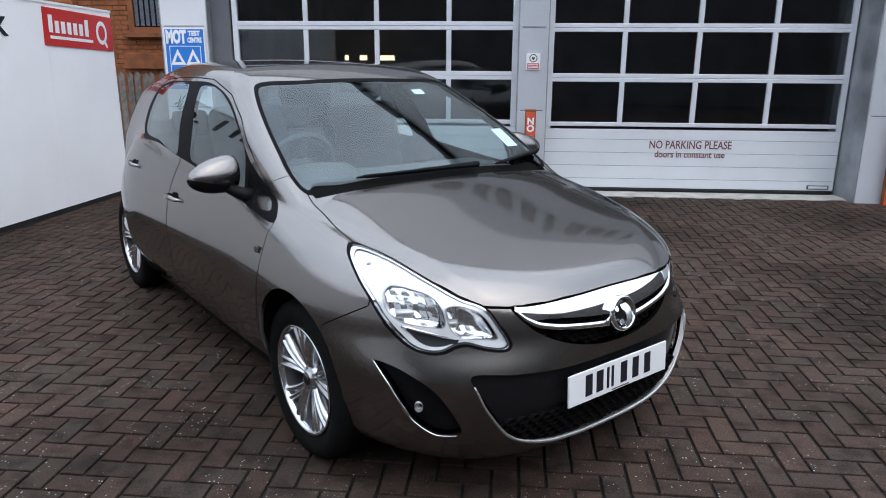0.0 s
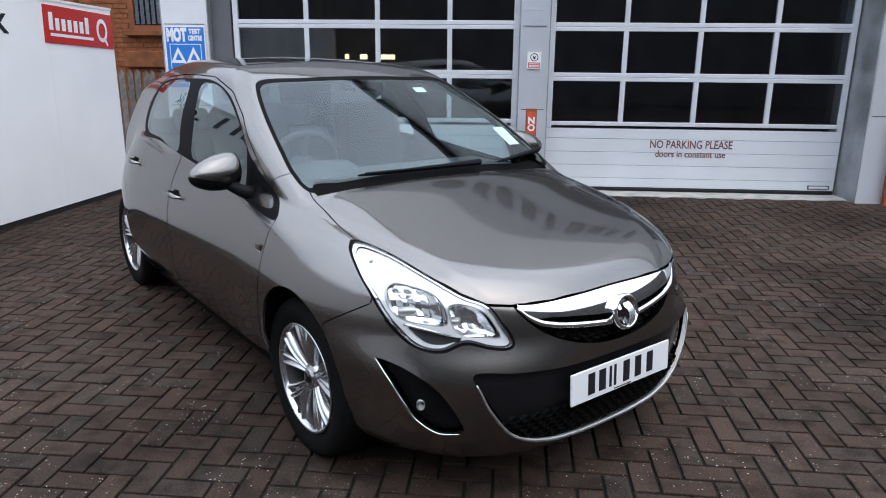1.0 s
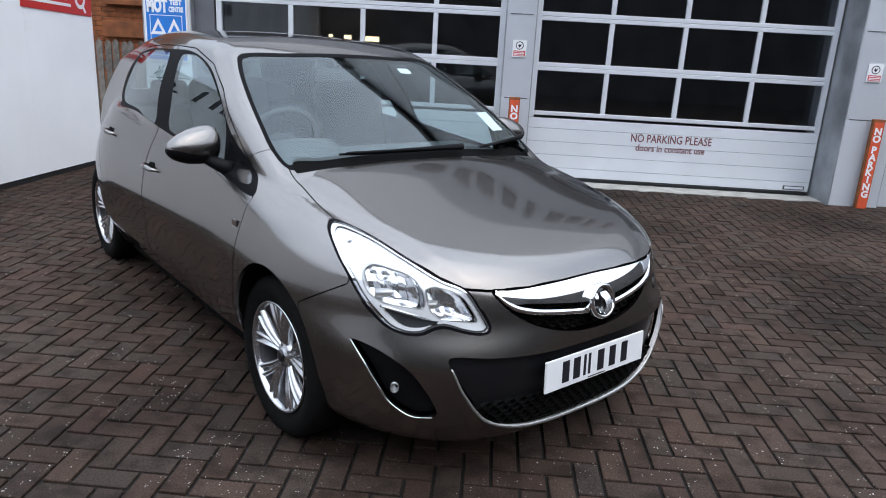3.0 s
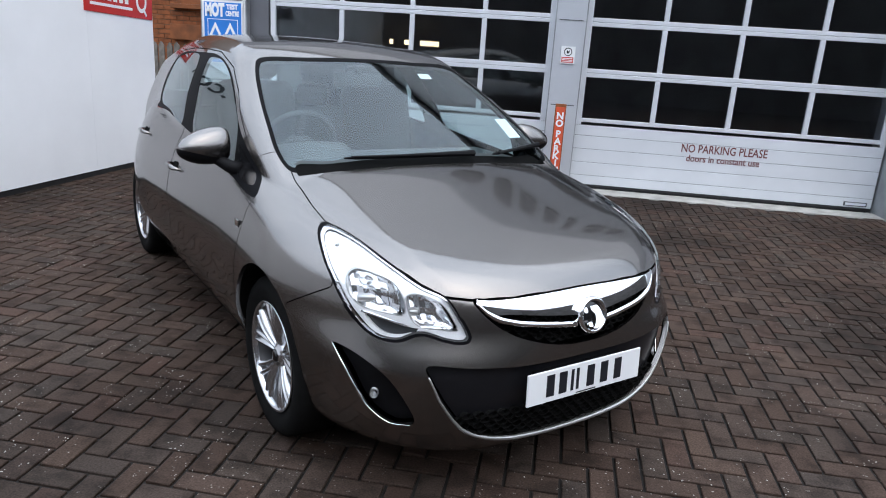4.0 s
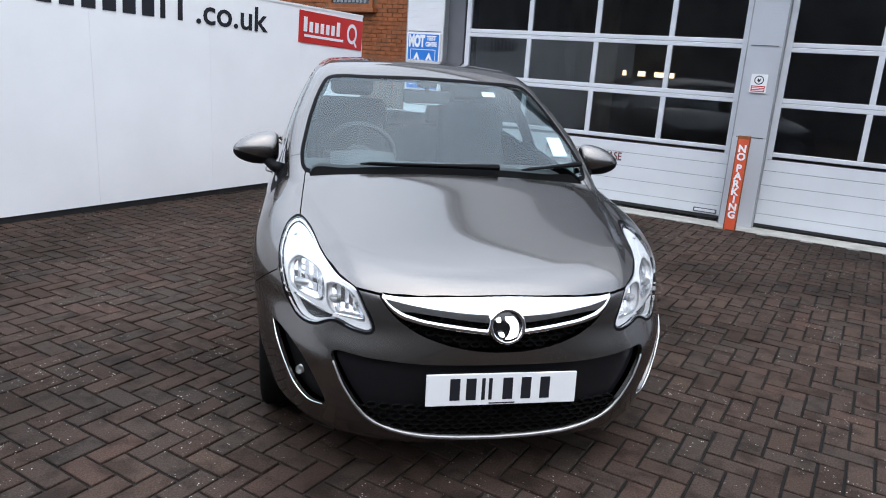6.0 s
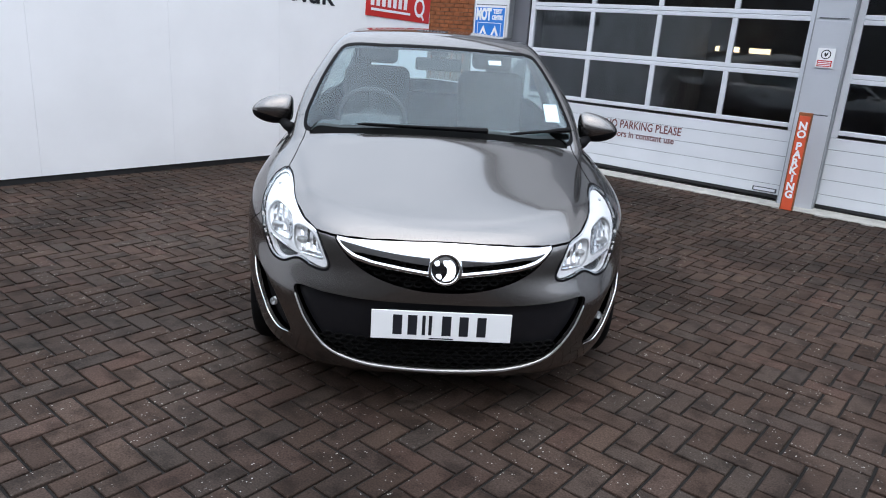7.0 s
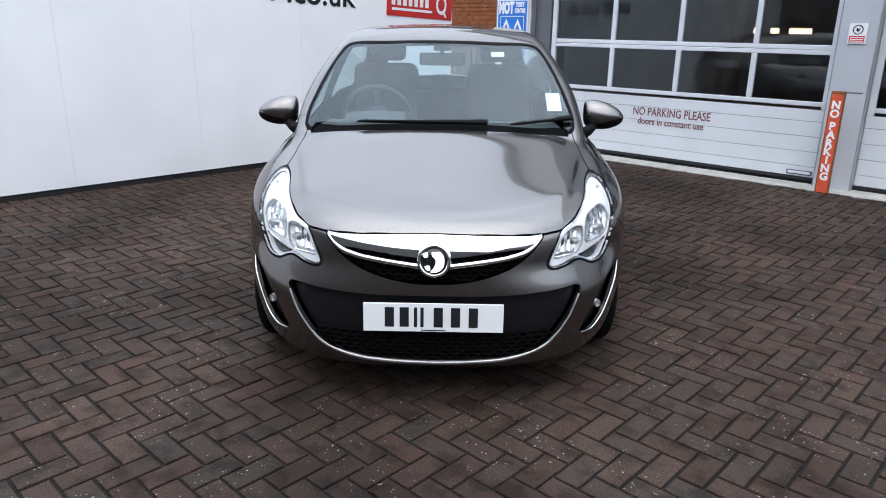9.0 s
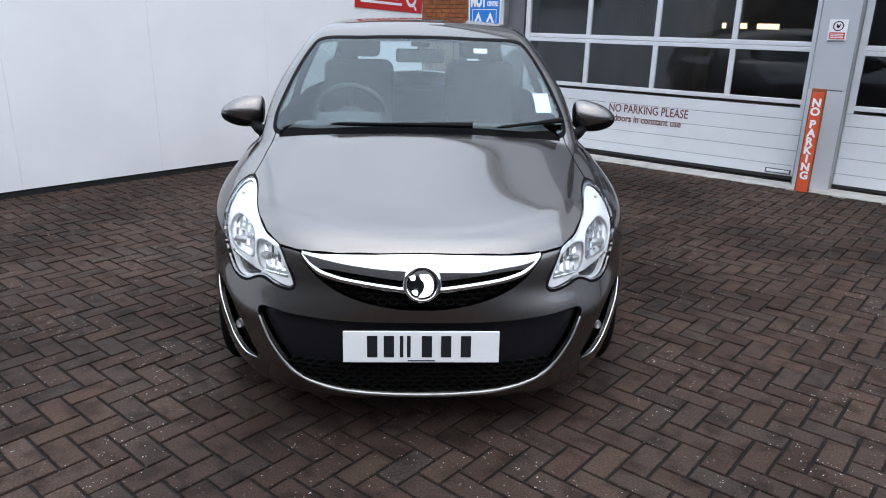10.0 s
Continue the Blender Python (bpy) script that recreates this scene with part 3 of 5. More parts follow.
NOSE = spline((0.12, 0.20, 0.30, 0.42, 0.55, 0.66, 0.74, 0.90), (0.10, 0.055, 0.022, 0.006, 0.012, 0.030, 0.062, 0.20))
SIDE = spline((0.15, 0.25, 0.35, 0.45, 0.53, 0.62, 0.72, 0.80, 0.87, 0.95, 1.05), (0.775, 0.808, 0.828, 0.840, 0.845, 0.846, 0.834, 0.815, 0.790, 0.752, 0.71))
BONNET = spline((-0.1, 0.06, 0.20, 0.45, 0.75, 1.00, 1.30, 2.2, 3.4, 4.0), (0.66, 0.738, 0.788, 0.846, 0.910, 0.962, 0.985, 1.01, 1.04, 1.0))
SCREEN_Y, SCREEN_Z, SCREEN_A = 0.99, 0.945, radians(30.0)
ROOF = spline((1.4, 1.75, 2.2, 2.7, 3.2, 3.6), (1.372, 1.424, 1.458, 1.460, 1.403, 1.305))
CABIN = spline((0.85, 0.95, 1.15, 1.38, 1.5), (0.765, 0.748, 0.688, 0.575, 0.50))
Y_C, LENGTH = 0.85, 3.90


def rounded(r, *ds):
    """The inside of all the forms, their edges rounded by r."""
    q = [np.maximum(d + r, 0) for d in ds]
    hard = ds[0]
    for d in ds[1:]:
        hard = np.maximum(hard, d)
    return np.sqrt(sum(v * v for v in q)) - r + np.minimum(hard + r, 0)


def plan(x, y, z, width):
    """How far outside the plan outline at this height."""
    y0 = NOSE(z)
    t = np.clip((Y_C - y) / (Y_C - y0), 0, None)
    e = np.clip((y - 2.75) / (LENGTH - 2.75 - 0.30 * np.clip(z - 0.75, 0, 0.3)), 0, None)
    w = np.maximum(width, 0.3)
    q = 2.4 + 0.9 * step(0.62, 0.45, z)
    g = t**2 + (x / w) ** q + e**2.6
    k = g ** (1 / 2.2)
    gx, gy = q * (x / w) ** (q - 1) / w, 2 * t / (Y_C - y0) + 2.6 * e**1.6 / 0.9
    slope = np.sqrt(gx * gx + gy * gy) / 2.2 * np.maximum(g, 1e-6) ** (1 / 2.2 - 1)
    return (k - 1) / np.maximum(slope, 0.6)


def lower(x, y, z):
    flare_f = 0.008 * np.exp(-(((y - 0.82) / 0.30) ** 2)) * step(0.80, 0.62, z)
    flare_r = 0.004 * np.exp(-(((y - 3.33) / 0.32) ** 2)) * step(0.82, 0.62, z)
    crease = -0.010 * np.exp(-(((z - 0.50) / 0.10) ** 2)) * step(1.15, 1.4, y) * step(3.0, 2.75, y)
    tuck = -0.060 * step(0.44, 0.16, z) * step(0.90, 1.15, y) * step(3.45, 3.05, y)
    side = plan(x, y, z, SIDE(z) + flare_f + flare_r + crease + tuck)
    # the bonnet: raised middle, falling to the wings
    rise = BONNET(y + 0.10 * x * x * step(0.9, 0.3, y))
    edge = 0.437 + 0.245 * y
    rise = rise + 0.009 * step(edge + 0.024, edge - 0.018, x) * step(1.25, 1.05, y)
    top = (z - rise + 0.060 * x * x + 0.012 * step(0.50, 0.66, x) * step(1.2, 0.9, y)) * 0.95
    r = 0.070 + 0.035 * step(0.1, 0.6, y) - 0.055 * step(1.0, 1.5, y)
    floor = 0.15 + 0.05 * step(1.05, 1.25, y) * step(3.05, 2.9, y)
    return rounded(r, side, top, floor - z)


def cabin(x, y, z):
    yy = y - (0.02 + 0.19 * step(0.92, 1.38, z)) * x * x
    screen = (z - SCREEN_Z) * math.cos(SCREEN_A) - (yy - SCREEN_Y) * math.sin(SCREEN_A)
    bulge = 0.026 * np.exp(-(((yy - 1.4) / 0.45) ** 2))
    screen = screen - bulge + 0.010
    roof = (z - ROOF(y) + 0.100 * x * x) * 0.98
    w = CABIN(z) - 0.13 * step(2.2, 3.9, y) - 0.05 * step(1.5, 0.9, y)
    side = (x - w) * 0.9
    back = (y - 3.85 + 0.60 * np.clip(z - 0.95, 0, None) + 0.12 * x * x) * 0.88
    return rounded(0.055, rounded(0.06, screen, roof), side, back, 0.7 - z)


def body(p):
    x, y, z = np.abs(p[..., 0]), p[..., 1], p[..., 2]
    a, b = lower(x, y, z), cabin(x, y, z)
    k = 0.012
    h = np.clip(0.5 + 0.5 * (b - a) / k, 0, 1)
    return b + (a - b) * h - k * h * (1 - h)


def gradient(p):
    e = 1e-3
    g = np.stack([body(p + d) - body(p - d) for d in np.eye(3) * e], -1) / (2 * e)
    return g / np.maximum(np.linalg.norm(g, axis=-1, keepdims=True), 1e-9)


def meet(p, way, far=2.6):
    """How far along each way from an inner point the outer form lies."""
    lo, hi = np.zeros(len(p)), np.full(len(p), far)
    n = 120
    found = np.zeros(len(p), bool)
    prev = np.zeros(len(p))
    for i in range(1, n + 1):
        t = np.full(len(p), far * i / n)
        out = body(p + way * t[:, None]) > 0
        hit = out & ~found
        lo[hit], hi[hit] = prev[hit], t[hit]
        found |= out
        prev = t
    for _ in range(22):
        m = (lo + hi) / 2
        out = body(p + way * m[:, None]) > 0
        hi = np.where(out, m, hi)
        lo = np.where(out, lo, m)
    return hi


# ---- the car: cutting its skin into panels ----
def shell():
    """Half of the outer form as a fan of rays from a spine: vertices and triangles."""
    fan, n_v = 100, 170
    y_a, y_b = 0.95, 3.25
    ys = np.linspace(y_a, y_b, 190)
    rings = [(y_a, a) for a in np.linspace(0, math.pi / 2, fan, endpoint=False)] + [(y, math.pi / 2) for y in ys] + [(y_b, a) for a in np.linspace(math.pi / 2, math.pi, 50)[1:]]
    phi = np.concatenate([np.linspace(radians(-62), radians(48), 125, endpoint=False), np.linspace(radians(48), radians(90), n_v - 125)])
    pts, ways = [], []
    for y, a in rings:
        h = np.stack([np.sin(a) * np.cos(phi), -np.cos(a) * np.cos(phi), np.sin(phi)], -1)
        ways.append(h)
        pts.append(np.tile((0.0, y, 0.52), (n_v, 1)))
    p, w = np.concatenate(pts), np.concatenate(ways)
    v = p + w * meet(p, w)[:, None]
    i = np.arange(len(rings) * n_v).reshape(len(rings), n_v)
    a, b, c, d = i[:-1, :-1].ravel(), i[1:, :-1].ravel(), i[1:, 1:].ravel(), i[:-1, 1:].ravel()
    t = np.concatenate([np.stack([a, b, c], -1), np.stack([a, c, d], -1)])
    e = np.linalg.norm(np.cross(v[t[:, 1]] - v[t[:, 0]], v[t[:, 2]] - v[t[:, 0]]), axis=-1)
    return v, t[e > 1e-9]


def smooth_loop(points, gap=0.01):
    """A closed soft curve through the points."""
    p = np.array(points, float)
    n, out = len(p), []
    for i in range(n):
        a, b, c, d = p[i - 1], p[i], p[(i + 1) % n], p[(i + 2) % n]
        k = max(2, int(np.linalg.norm(c - b) / gap))
        t = np.linspace(0, 1, k, endpoint=False)[:, None]
        la, lb, lc = (max(np.linalg.norm(s), 1e-6) ** 0.5 for s in (b - a, c - b, d - c))
        mb = lb * ((b - a) / la - (c - a) / (la + lb) + (c - b) / lb)
        mc = lb * ((c - b) / lb - (d - b) / (lb + lc) + (d - c) / lc)
        t2, t3 = t * t, t * t * t
        out.append((2 * t3 - 3 * t2 + 1) * b + (t3 - 2 * t2 + t) * mb + (3 * t2 - 2 * t3) * c + (t3 - t2) * mc)
    return np.concatenate(out)


def inside(poly, q):
    """Signed distance of each point to a closed line, below nought within."""
    best, odd = np.full(len(q), 1e9), np.zeros(len(q), bool)
    for a, b in zip(poly, np.roll(poly, -1, 0)):
        e, w = b - a, q - a
        t = np.clip((w @ e) / max(e @ e, 1e-12), 0, 1)
        best = np.minimum(best, ((w - t[:, None] * e) ** 2).sum(-1))
        cross = ((a[1] > q[:, 1]) != (b[1] > q[:, 1]))
        with np.errstate(divide="ignore", invalid="ignore"):
            odd ^= cross & (q[:, 0] < (b[0] - a[0]) * (q[:, 1] - a[1]) / (b[1] - a[1]) + a[0])
    return np.where(odd, -1, 1) * np.sqrt(best)


class Skin:
    VIEWS = {"front": (0, 2), "side": (1, 2), "top": (0, 1)}

    def __init__(self):
        self.v, self.t = shell()
        self.lab = np.array(["body"] * len(self.t), dtype="<U24")

    def split(self, val, among):
        """Divide the triangles among which val changes its sign."""
        t, v = self.t, self.v
        s = val > 0
        cut = among & (s[t].any(1) & ~s[t].all(1))
        if not cut.any():
            return val
        rest, made, labs, extra, vals, known = t[~cut], [], [], [], [], {}

        def mid(i, j):
            key = (i, j) if i < j else (j, i)
            if key not in known:
                k = val[i] / (val[i] - val[j])
                known[key] = len(v) + len(extra)
                extra.append(v[i] + k * (v[j] - v[i]))
            return known[key]

        for tri, lab in zip(t[cut].tolist(), self.lab[cut].tolist()):
            odd = [k for k in range(3) if s[tri].tolist().count(bool(s[tri[k]])) == 1][0]
            a, b, c = tri[odd], tri[(odd + 1) % 3], tri[(odd + 2) % 3]
            ab, ac = mid(a, b), mid(a, c)
            made += [(a, ab, ac), (ab, b, c), (ab, c, ac)]
            labs += [lab] * 3
        e = np.array(extra)
        for _ in range(2):
            e = e - 0.8 * body(e)[:, None] * gradient(e)
        self.v = np.concatenate([v, e])
        self.t = np.concatenate([rest, np.array(made)])
        self.lab = np.concatenate([self.lab[~cut], np.array(labs, dtype="<U24")])
        return np.concatenate([val, np.zeros(len(e))])

    def carve(self, name, outline, view, where, band=None, of=("body",), soft=True, gap=0.0, only=None):
        """Name the skin within an outline, or within a band (from, to) along it, seen in a view and where a rule holds; gap: an open joint."""
        poly = smooth_loop(outline) if soft else np.array(outline, float)
        ax = self.VIEWS[view]
        edges = band if band else ((-gap, gap) if gap else (0.0,))
        for level in edges:
            c = self.v[self.t].mean(1)
            among = where(c) & np.isin(self.lab, of)
            used = np.unique(self.t[among])
            val = np.full(len(self.v), 1.0)
            q = self.v[used][:, ax]
            near = ((q > poly.min(0) - 0.06) & (q < poly.max(0) + 0.06)).all(1)
            val[used[near]] = inside(poly, q[near]) - level
            self.split(val, among)
        c = self.v[self.t].mean(1)
        among = np.nonzero(where(c) & np.isin(self.lab, of))[0]
        q = c[among][:, ax]
        d = np.full(len(q), 9.0)
        near = ((q > poly.min(0) - 0.06) & (q < poly.max(0) + 0.06)).all(1)
        d[near] = inside(poly, q[near])
        if only is not None:
            d = np.where(only(c[among]), d, 9.0)
        if band:
            self.lab[among[(d > band[0]) & (d < band[1])]] = name
        else:
            self.lab[among[d < edges[0]]] = name
            if gap:
                self.lab[among[(d >= -gap) & (d < gap)]] = "gap"

    def of(self, *names):
        return self.t[np.isin(self.lab, names)]


def border(t):
    """The edges that only one triangle has, in its direction."""
    e = np.concatenate([t[:, (0, 1)], t[:, (1, 2)], t[:, (2, 0)]])
    key = np.sort(e, 1)
    _, inv, n = np.unique(key, axis=0, return_inverse=True, return_counts=True)
    return e[n[inv.ravel()] == 1]


def link_mesh(name, p, t, g, material, parent, label="", hard=False):
    me = bpy.data.meshes.new(name)
    me.from_pydata(p.tolist(), [], t.tolist())
    me.materials.append(material)
    if not hard:
        me.shade_smooth()
        me.normals_split_custom_set_from_vertices(g.tolist())
    ob = new(name, me)
    ob.parent = parent
    return tagged(ob, label)


def skin(name, t, material, parent, label="", sides=(1, -1), lift=0.0, hem=0.0, joined=True):
    """A part of the skin with its true normals; hem: how deep its edges turn in; lift: out from the body."""
    used, inv = np.unique(t.ravel(), return_inverse=True)
    p, t = SKIN.v[used], inv.reshape(-1, 3)
    g = gradient(p)
    p = p + lift * g
    if hem:
        e = border(t)
        e = e[(p[e][:, :, 0].min(1) > 0.004)]
        a, b = p[e[:, 0]], p[e[:, 1]]
        quad = np.stack([a, b, b - hem * g[e[:, 1]], a - hem * g[e[:, 0]]], 1)
        nn = np.cross(quad[:, 2] - quad[:, 1], quad[:, 0] - quad[:, 1])
        nn /= np.maximum(np.linalg.norm(nn, axis=1, keepdims=True), 1e-9)
        base = len(p) + 4 * np.arange(len(e))[:, None]
        t = np.concatenate([t, base + (1, 0, 3), base + (1, 3, 2)])
        p, g = np.concatenate([p, quad.reshape(-1, 3)]), np.concatenate([g, np.repeat(-nn, 4, 0)])
    flip = np.array((-1.0, 1, 1))
    if joined and len(sides) == 2:
        return link_mesh(name, np.concatenate([p, p * flip]), np.concatenate([t, t[:, ::-1] + len(p)]), np.concatenate([g, g * flip]), material, parent, label)
    obs = [link_mesh(name, p if s > 0 else p * flip, t if s > 0 else t[:, ::-1], g if s > 0 else g * flip, material, parent, label) for s in sides]
    return obs[0] if len(obs) == 1 else obs


def both_sides(half):
    """A loop across the middle from the points of its left half, top first."""
    return tuple(half) + tuple((-x, z) for x, z in reversed(half) if x > 0)


SKIN = Skin()
FRONT = lambda c: (c[:, 1] < 0.80)
FLANK = lambda c: (c[:, 0] > 0.45)
HEADLIGHT = ((0.660, 0.850), (0.618, 0.832), (0.585, 0.793), (0.530, 0.742), (0.478, 0.716), (0.450, 0.664), (0.424, 0.595), (0.443, 0.585), (0.490, 0.590),
             (0.542, 0.604), (0.569, 0.597), (0.602, 0.579), (0.636, 0.576), (0.664, 0.587), (0.687, 0.616), (0.714, 0.670), (0.726, 0.728), (0.724, 0.778), (0.698, 0.832))
GRILLE = both_sides(((0.0, 0.724), (0.18, 0.720), (0.34, 0.714), (0.404, 0.712), (0.362, 0.652), (0.290, 0.602), (0.190, 0.566), (0.085, 0.546), (0.0, 0.542)))
INTAKE = both_sides(((0.0, 0.500), (0.27, 0.502), (0.42, 0.508), (0.552, 0.508), (0.545, 0.470), (0.515, 0.405), (0.475, 0.342), (0.432, 0.289), (0.390, 0.266), (0.330, 0.243), (0.250, 0.226), (0.114, 0.214), (0.0, 0.210)))
FOG = ((0.748, 0.530), (0.715, 0.522), (0.672, 0.490), (0.640, 0.455), (0.610, 0.405), (0.580, 0.345), (0.568, 0.310), (0.585, 0.292), (0.622, 0.288), (0.680, 0.340), (0.718, 0.430), (0.738, 0.490))
SCREEN = both_sides(((0.0, 1.374), (0.28, 1.368), (0.520, 1.351), (0.556, 1.312), (0.606, 1.21), (0.641, 1.10), (0.657, 1.02), (0.642, 0.966), (0.47, 0.962), (0.25, 0.970), (0.0, 0.972)))
PLACE = lambda c: (c[:, 1] > 0.93) & (c[:, 1] < 2.1) & (c[:, 2] > 0.93)
SKIN.carve("screen", SCREEN, "front", PLACE)
SKIN.carve("frit", SCREEN, "front", PLACE, band=(-0.015, 0.0), of=("screen",))
SKIN.carve("cowl", both_sides(((0.0, 1.002), (0.25, 1.000), (0.47, 0.990), (0.600, 0.987), (0.618, 0.955), (0.58, 0.90), (0.0, 0.90))), "front", lambda c: (c[:, 1] > 1.0) & (c[:, 1] < 1.35), of=("body", "screen", "frit"))
DLO = ((1.03, 0.872), (1.33, 0.898), (1.95, 0.958), (2.60, 1.005), (3.10, 1.012), (3.19, 1.05), (3.212, 1.17), (3.13, 1.275), (2.95, 1.325), (2.42, 1.350), (2.087, 1.348), (1.80, 1.290), (1.60, 1.200), (1.36, 1.050))
SKIN.carve("dlo", DLO, "side", FLANK)
FRONT_GLASS = ((1.39, 0.924), (1.50, 0.933), (1.95, 0.974), (2.06, 0.995), (2.11, 1.10), (2.22, 1.320), (2.12, 1.337), (1.98, 1.325), (1.80, 1.277), (1.62, 1.198), (1.43, 1.080))
QUARTER = ((1.11, 0.900), (1.33, 0.922), (1.362, 0.97), (1.362, 1.020), (1.30, 0.99))
REAR_GLASS = ((2.27, 1.000), (2.65, 1.022), (3.05, 1.032), (3.12, 1.07), (3.12, 1.18), (3.06, 1.278), (2.88, 1.318), (2.48, 1.338), (2.41, 1.320), (2.33, 1.14))
for name, line in (("side_window", FRONT_GLASS), ("quarterlight", QUARTER), ("rear_side_window", REAR_GLASS)):
    SKIN.carve(name, line, "side", FLANK, of=("dlo",))
SKIN.carve("rear_screen", both_sides(((0.0, 1.33), (0.40, 1.31), (0.46, 1.20), (0.50, 1.07), (0.0, 1.06))), "front", lambda c: c[:, 1] > 3.2)


def ring(cy, cz, ry, rz, n=40):
    return [(cy + ry * math.cos(k * 2 * math.pi / n), cz + rz * math.sin(k * 2 * math.pi / n)) for k in range(n)]


HUB_F, HUB_R, HUB_Z = 0.812, 3.322, 0.305
LOW = lambda c: (c[:, 0] > 0.60) & (c[:, 2] < 0.78)
SKIN.carve("arch", ring(0.802, 0.330, 0.285, 0.343), "side", LOW)
SKIN.carve("arch", ring(3.325, 0.320, 0.315, 0.345), "side", LOW)
SKIN.carve("headlight", HEADLIGHT, "front", FRONT)
SKIN.carve("lamp_seal", HEADLIGHT, "front", FRONT, band=(0.0, 0.005))
SKIN.carve("lamp_seal", HEADLIGHT, "front", FRONT, band=(0.0, 0.0085), of=("body", "lamp_seal"), only=lambda c: c[:, 2] < 0.655)
SKIN.carve("lamp_rim", HEADLIGHT, "front", FRONT, band=(-0.0055, 0.0), of=("headlight",))
BOWL_A = ((0.709, 0.700), (0.700, 0.746), (0.668, 0.773), (0.628, 0.767), (0.592, 0.749), (0.582, 0.700), (0.588, 0.651), (0.633, 0.649), (0.690, 0.661))
BOWL_B = ((0.575, 0.716), (0.548, 0.726), (0.508, 0.714), (0.482, 0.690), (0.460, 0.645), (0.450, 0.615), (0.500, 0.614), (0.552, 0.619), (0.573, 0.642))
LAMP_LOW = ((0.677, 0.641), (0.633, 0.630), (0.589, 0.618), (0.557, 0.613), (0.596, 0.594), (0.636, 0.592), (0.661, 0.610))
for name, line in (("bowl_a", BOWL_A), ("bowl_b", BOWL_B), ("lamp_low", LAMP_LOW)):
    SKIN.carve(name, line, "front", FRONT, of=("headlight",))
for name in ("bowl_a", "bowl_b"):
    SKIN.carve(name + "_edge", BOWL_A if name == "bowl_a" else BOWL_B, "front", FRONT, band=(-0.0028, 0.0), of=(name,))
SKIN.carve("grille", GRILLE, "front", FRONT, soft=True)
SKIN.carve("intake", INTAKE, "front", FRONT)
SKIN.carve("fog", FOG, "front", FRONT)
CHROME_TOP = both_sides(((0.0, 0.7175), (0.18, 0.7135), (0.34, 0.7075), (0.394, 0.7065), (0.368, 0.672), (0.290, 0.666), (0.190, 0.656), (0.067, 0.643), (0.0, 0.640)))
SKIN.carve("chrome_top", CHROME_TOP, "front", FRONT, of=("grille",))
GAP = 0.0022
BONNET_LINE = ((-0.1, 0.061), (0.09, 0.063), (0.273, 0.083), (0.371, 0.110), (0.412, 0.1265), (0.458, 0.152), (0.482, 0.168), (0.530, 0.228), (0.586, 0.345), (0.617, 0.45), (0.660, 0.59), (0.650, 0.80), (0.638, 1.00), (0.628, 1.09), (0.45, 1.045), (0.25, 1.025), (-0.1, 1.015))
SKIN.carve("bonnet", BONNET_LINE, "top", lambda c: (c[:, 1] < 1.15) & (c[:, 2] > 0.690), gap=GAP, soft=False)
SKIN.carve("front_bumper", ((-0.3, -0.1), (0.53, -0.1), (0.600, 0.598), (0.43, 0.700), (0.43, 0.95), (-0.3, 0.95)), "side", lambda c: c[:, 1] < 0.75, gap=GAP, soft=False)
DOOR_F = ((1.15, 0.215), (1.10, 0.40), (1.065, 0.62), (1.035, 0.80), (1.03, 0.865), (1.335, 1.063), (1.582, 1.217), (1.788, 1.309), (2.085, 1.367), (2.335, 1.371), (2.25, 1.20), (2.205, 1.00), (2.195, 0.60), (2.19, 0.225))
DOOR_R = ((2.20, 0.225), (2.205, 0.60), (2.215, 1.00), (2.26, 1.20), (2.345, 1.371), (2.60, 1.366), (2.95, 1.344), (3.15, 1.288), (3.235, 1.17), (3.215, 1.02), (3.16, 0.80), (3.00, 0.66), (2.95, 0.40), (2.93, 0.23))
SKIN.carve("front_door", DOOR_F, "side", FLANK, gap=GAP, soft=False, of=("body",))
SKIN.carve("rear_door", DOOR_R, "side", FLANK, gap=GAP, soft=False, of=("body",))
SKIN.carve("sill", ((0.9, -0.1), (3.2, -0.1), (3.2, 0.285), (0.9, 0.272)), "side", lambda c: (c[:, 0] > 0.5) & (c[:, 2] < 0.4), soft=False)
SKIN.carve("wing", ((0.2, 0.0), (1.14, 0.0), (1.06, 0.62), (1.03, 0.87), (1.20, 0.985), (1.12, 1.03), (0.2, 1.03)), "side", lambda c: (c[:, 0] > 0.5) & (c[:, 1] < 1.3), soft=False, gap=0.0015)


def tidy(name, small):
    """Give every stray piece of a panel, under a share of it, to the body."""
    idx = np.nonzero(SKIN.lab == name)[0]
    t = SKIN.t[idx]
    mark = np.arange(len(SKIN.v))
    for _ in range(400):
        low = mark[t].min(1)
        old = mark.copy()
        for k in range(3):
            np.minimum.at(mark, t[:, k], low)
        mark = mark[mark]
        if (mark == old).all():
            break
    root = mark[t[:, 0]]
    for r, n in zip(*np.unique(root, return_counts=True)):
        if n < small * len(t):
            SKIN.lab[idx[root == r]] = "body"


for name in ("wing", "front_door"):
    tidy(name, 0.12)


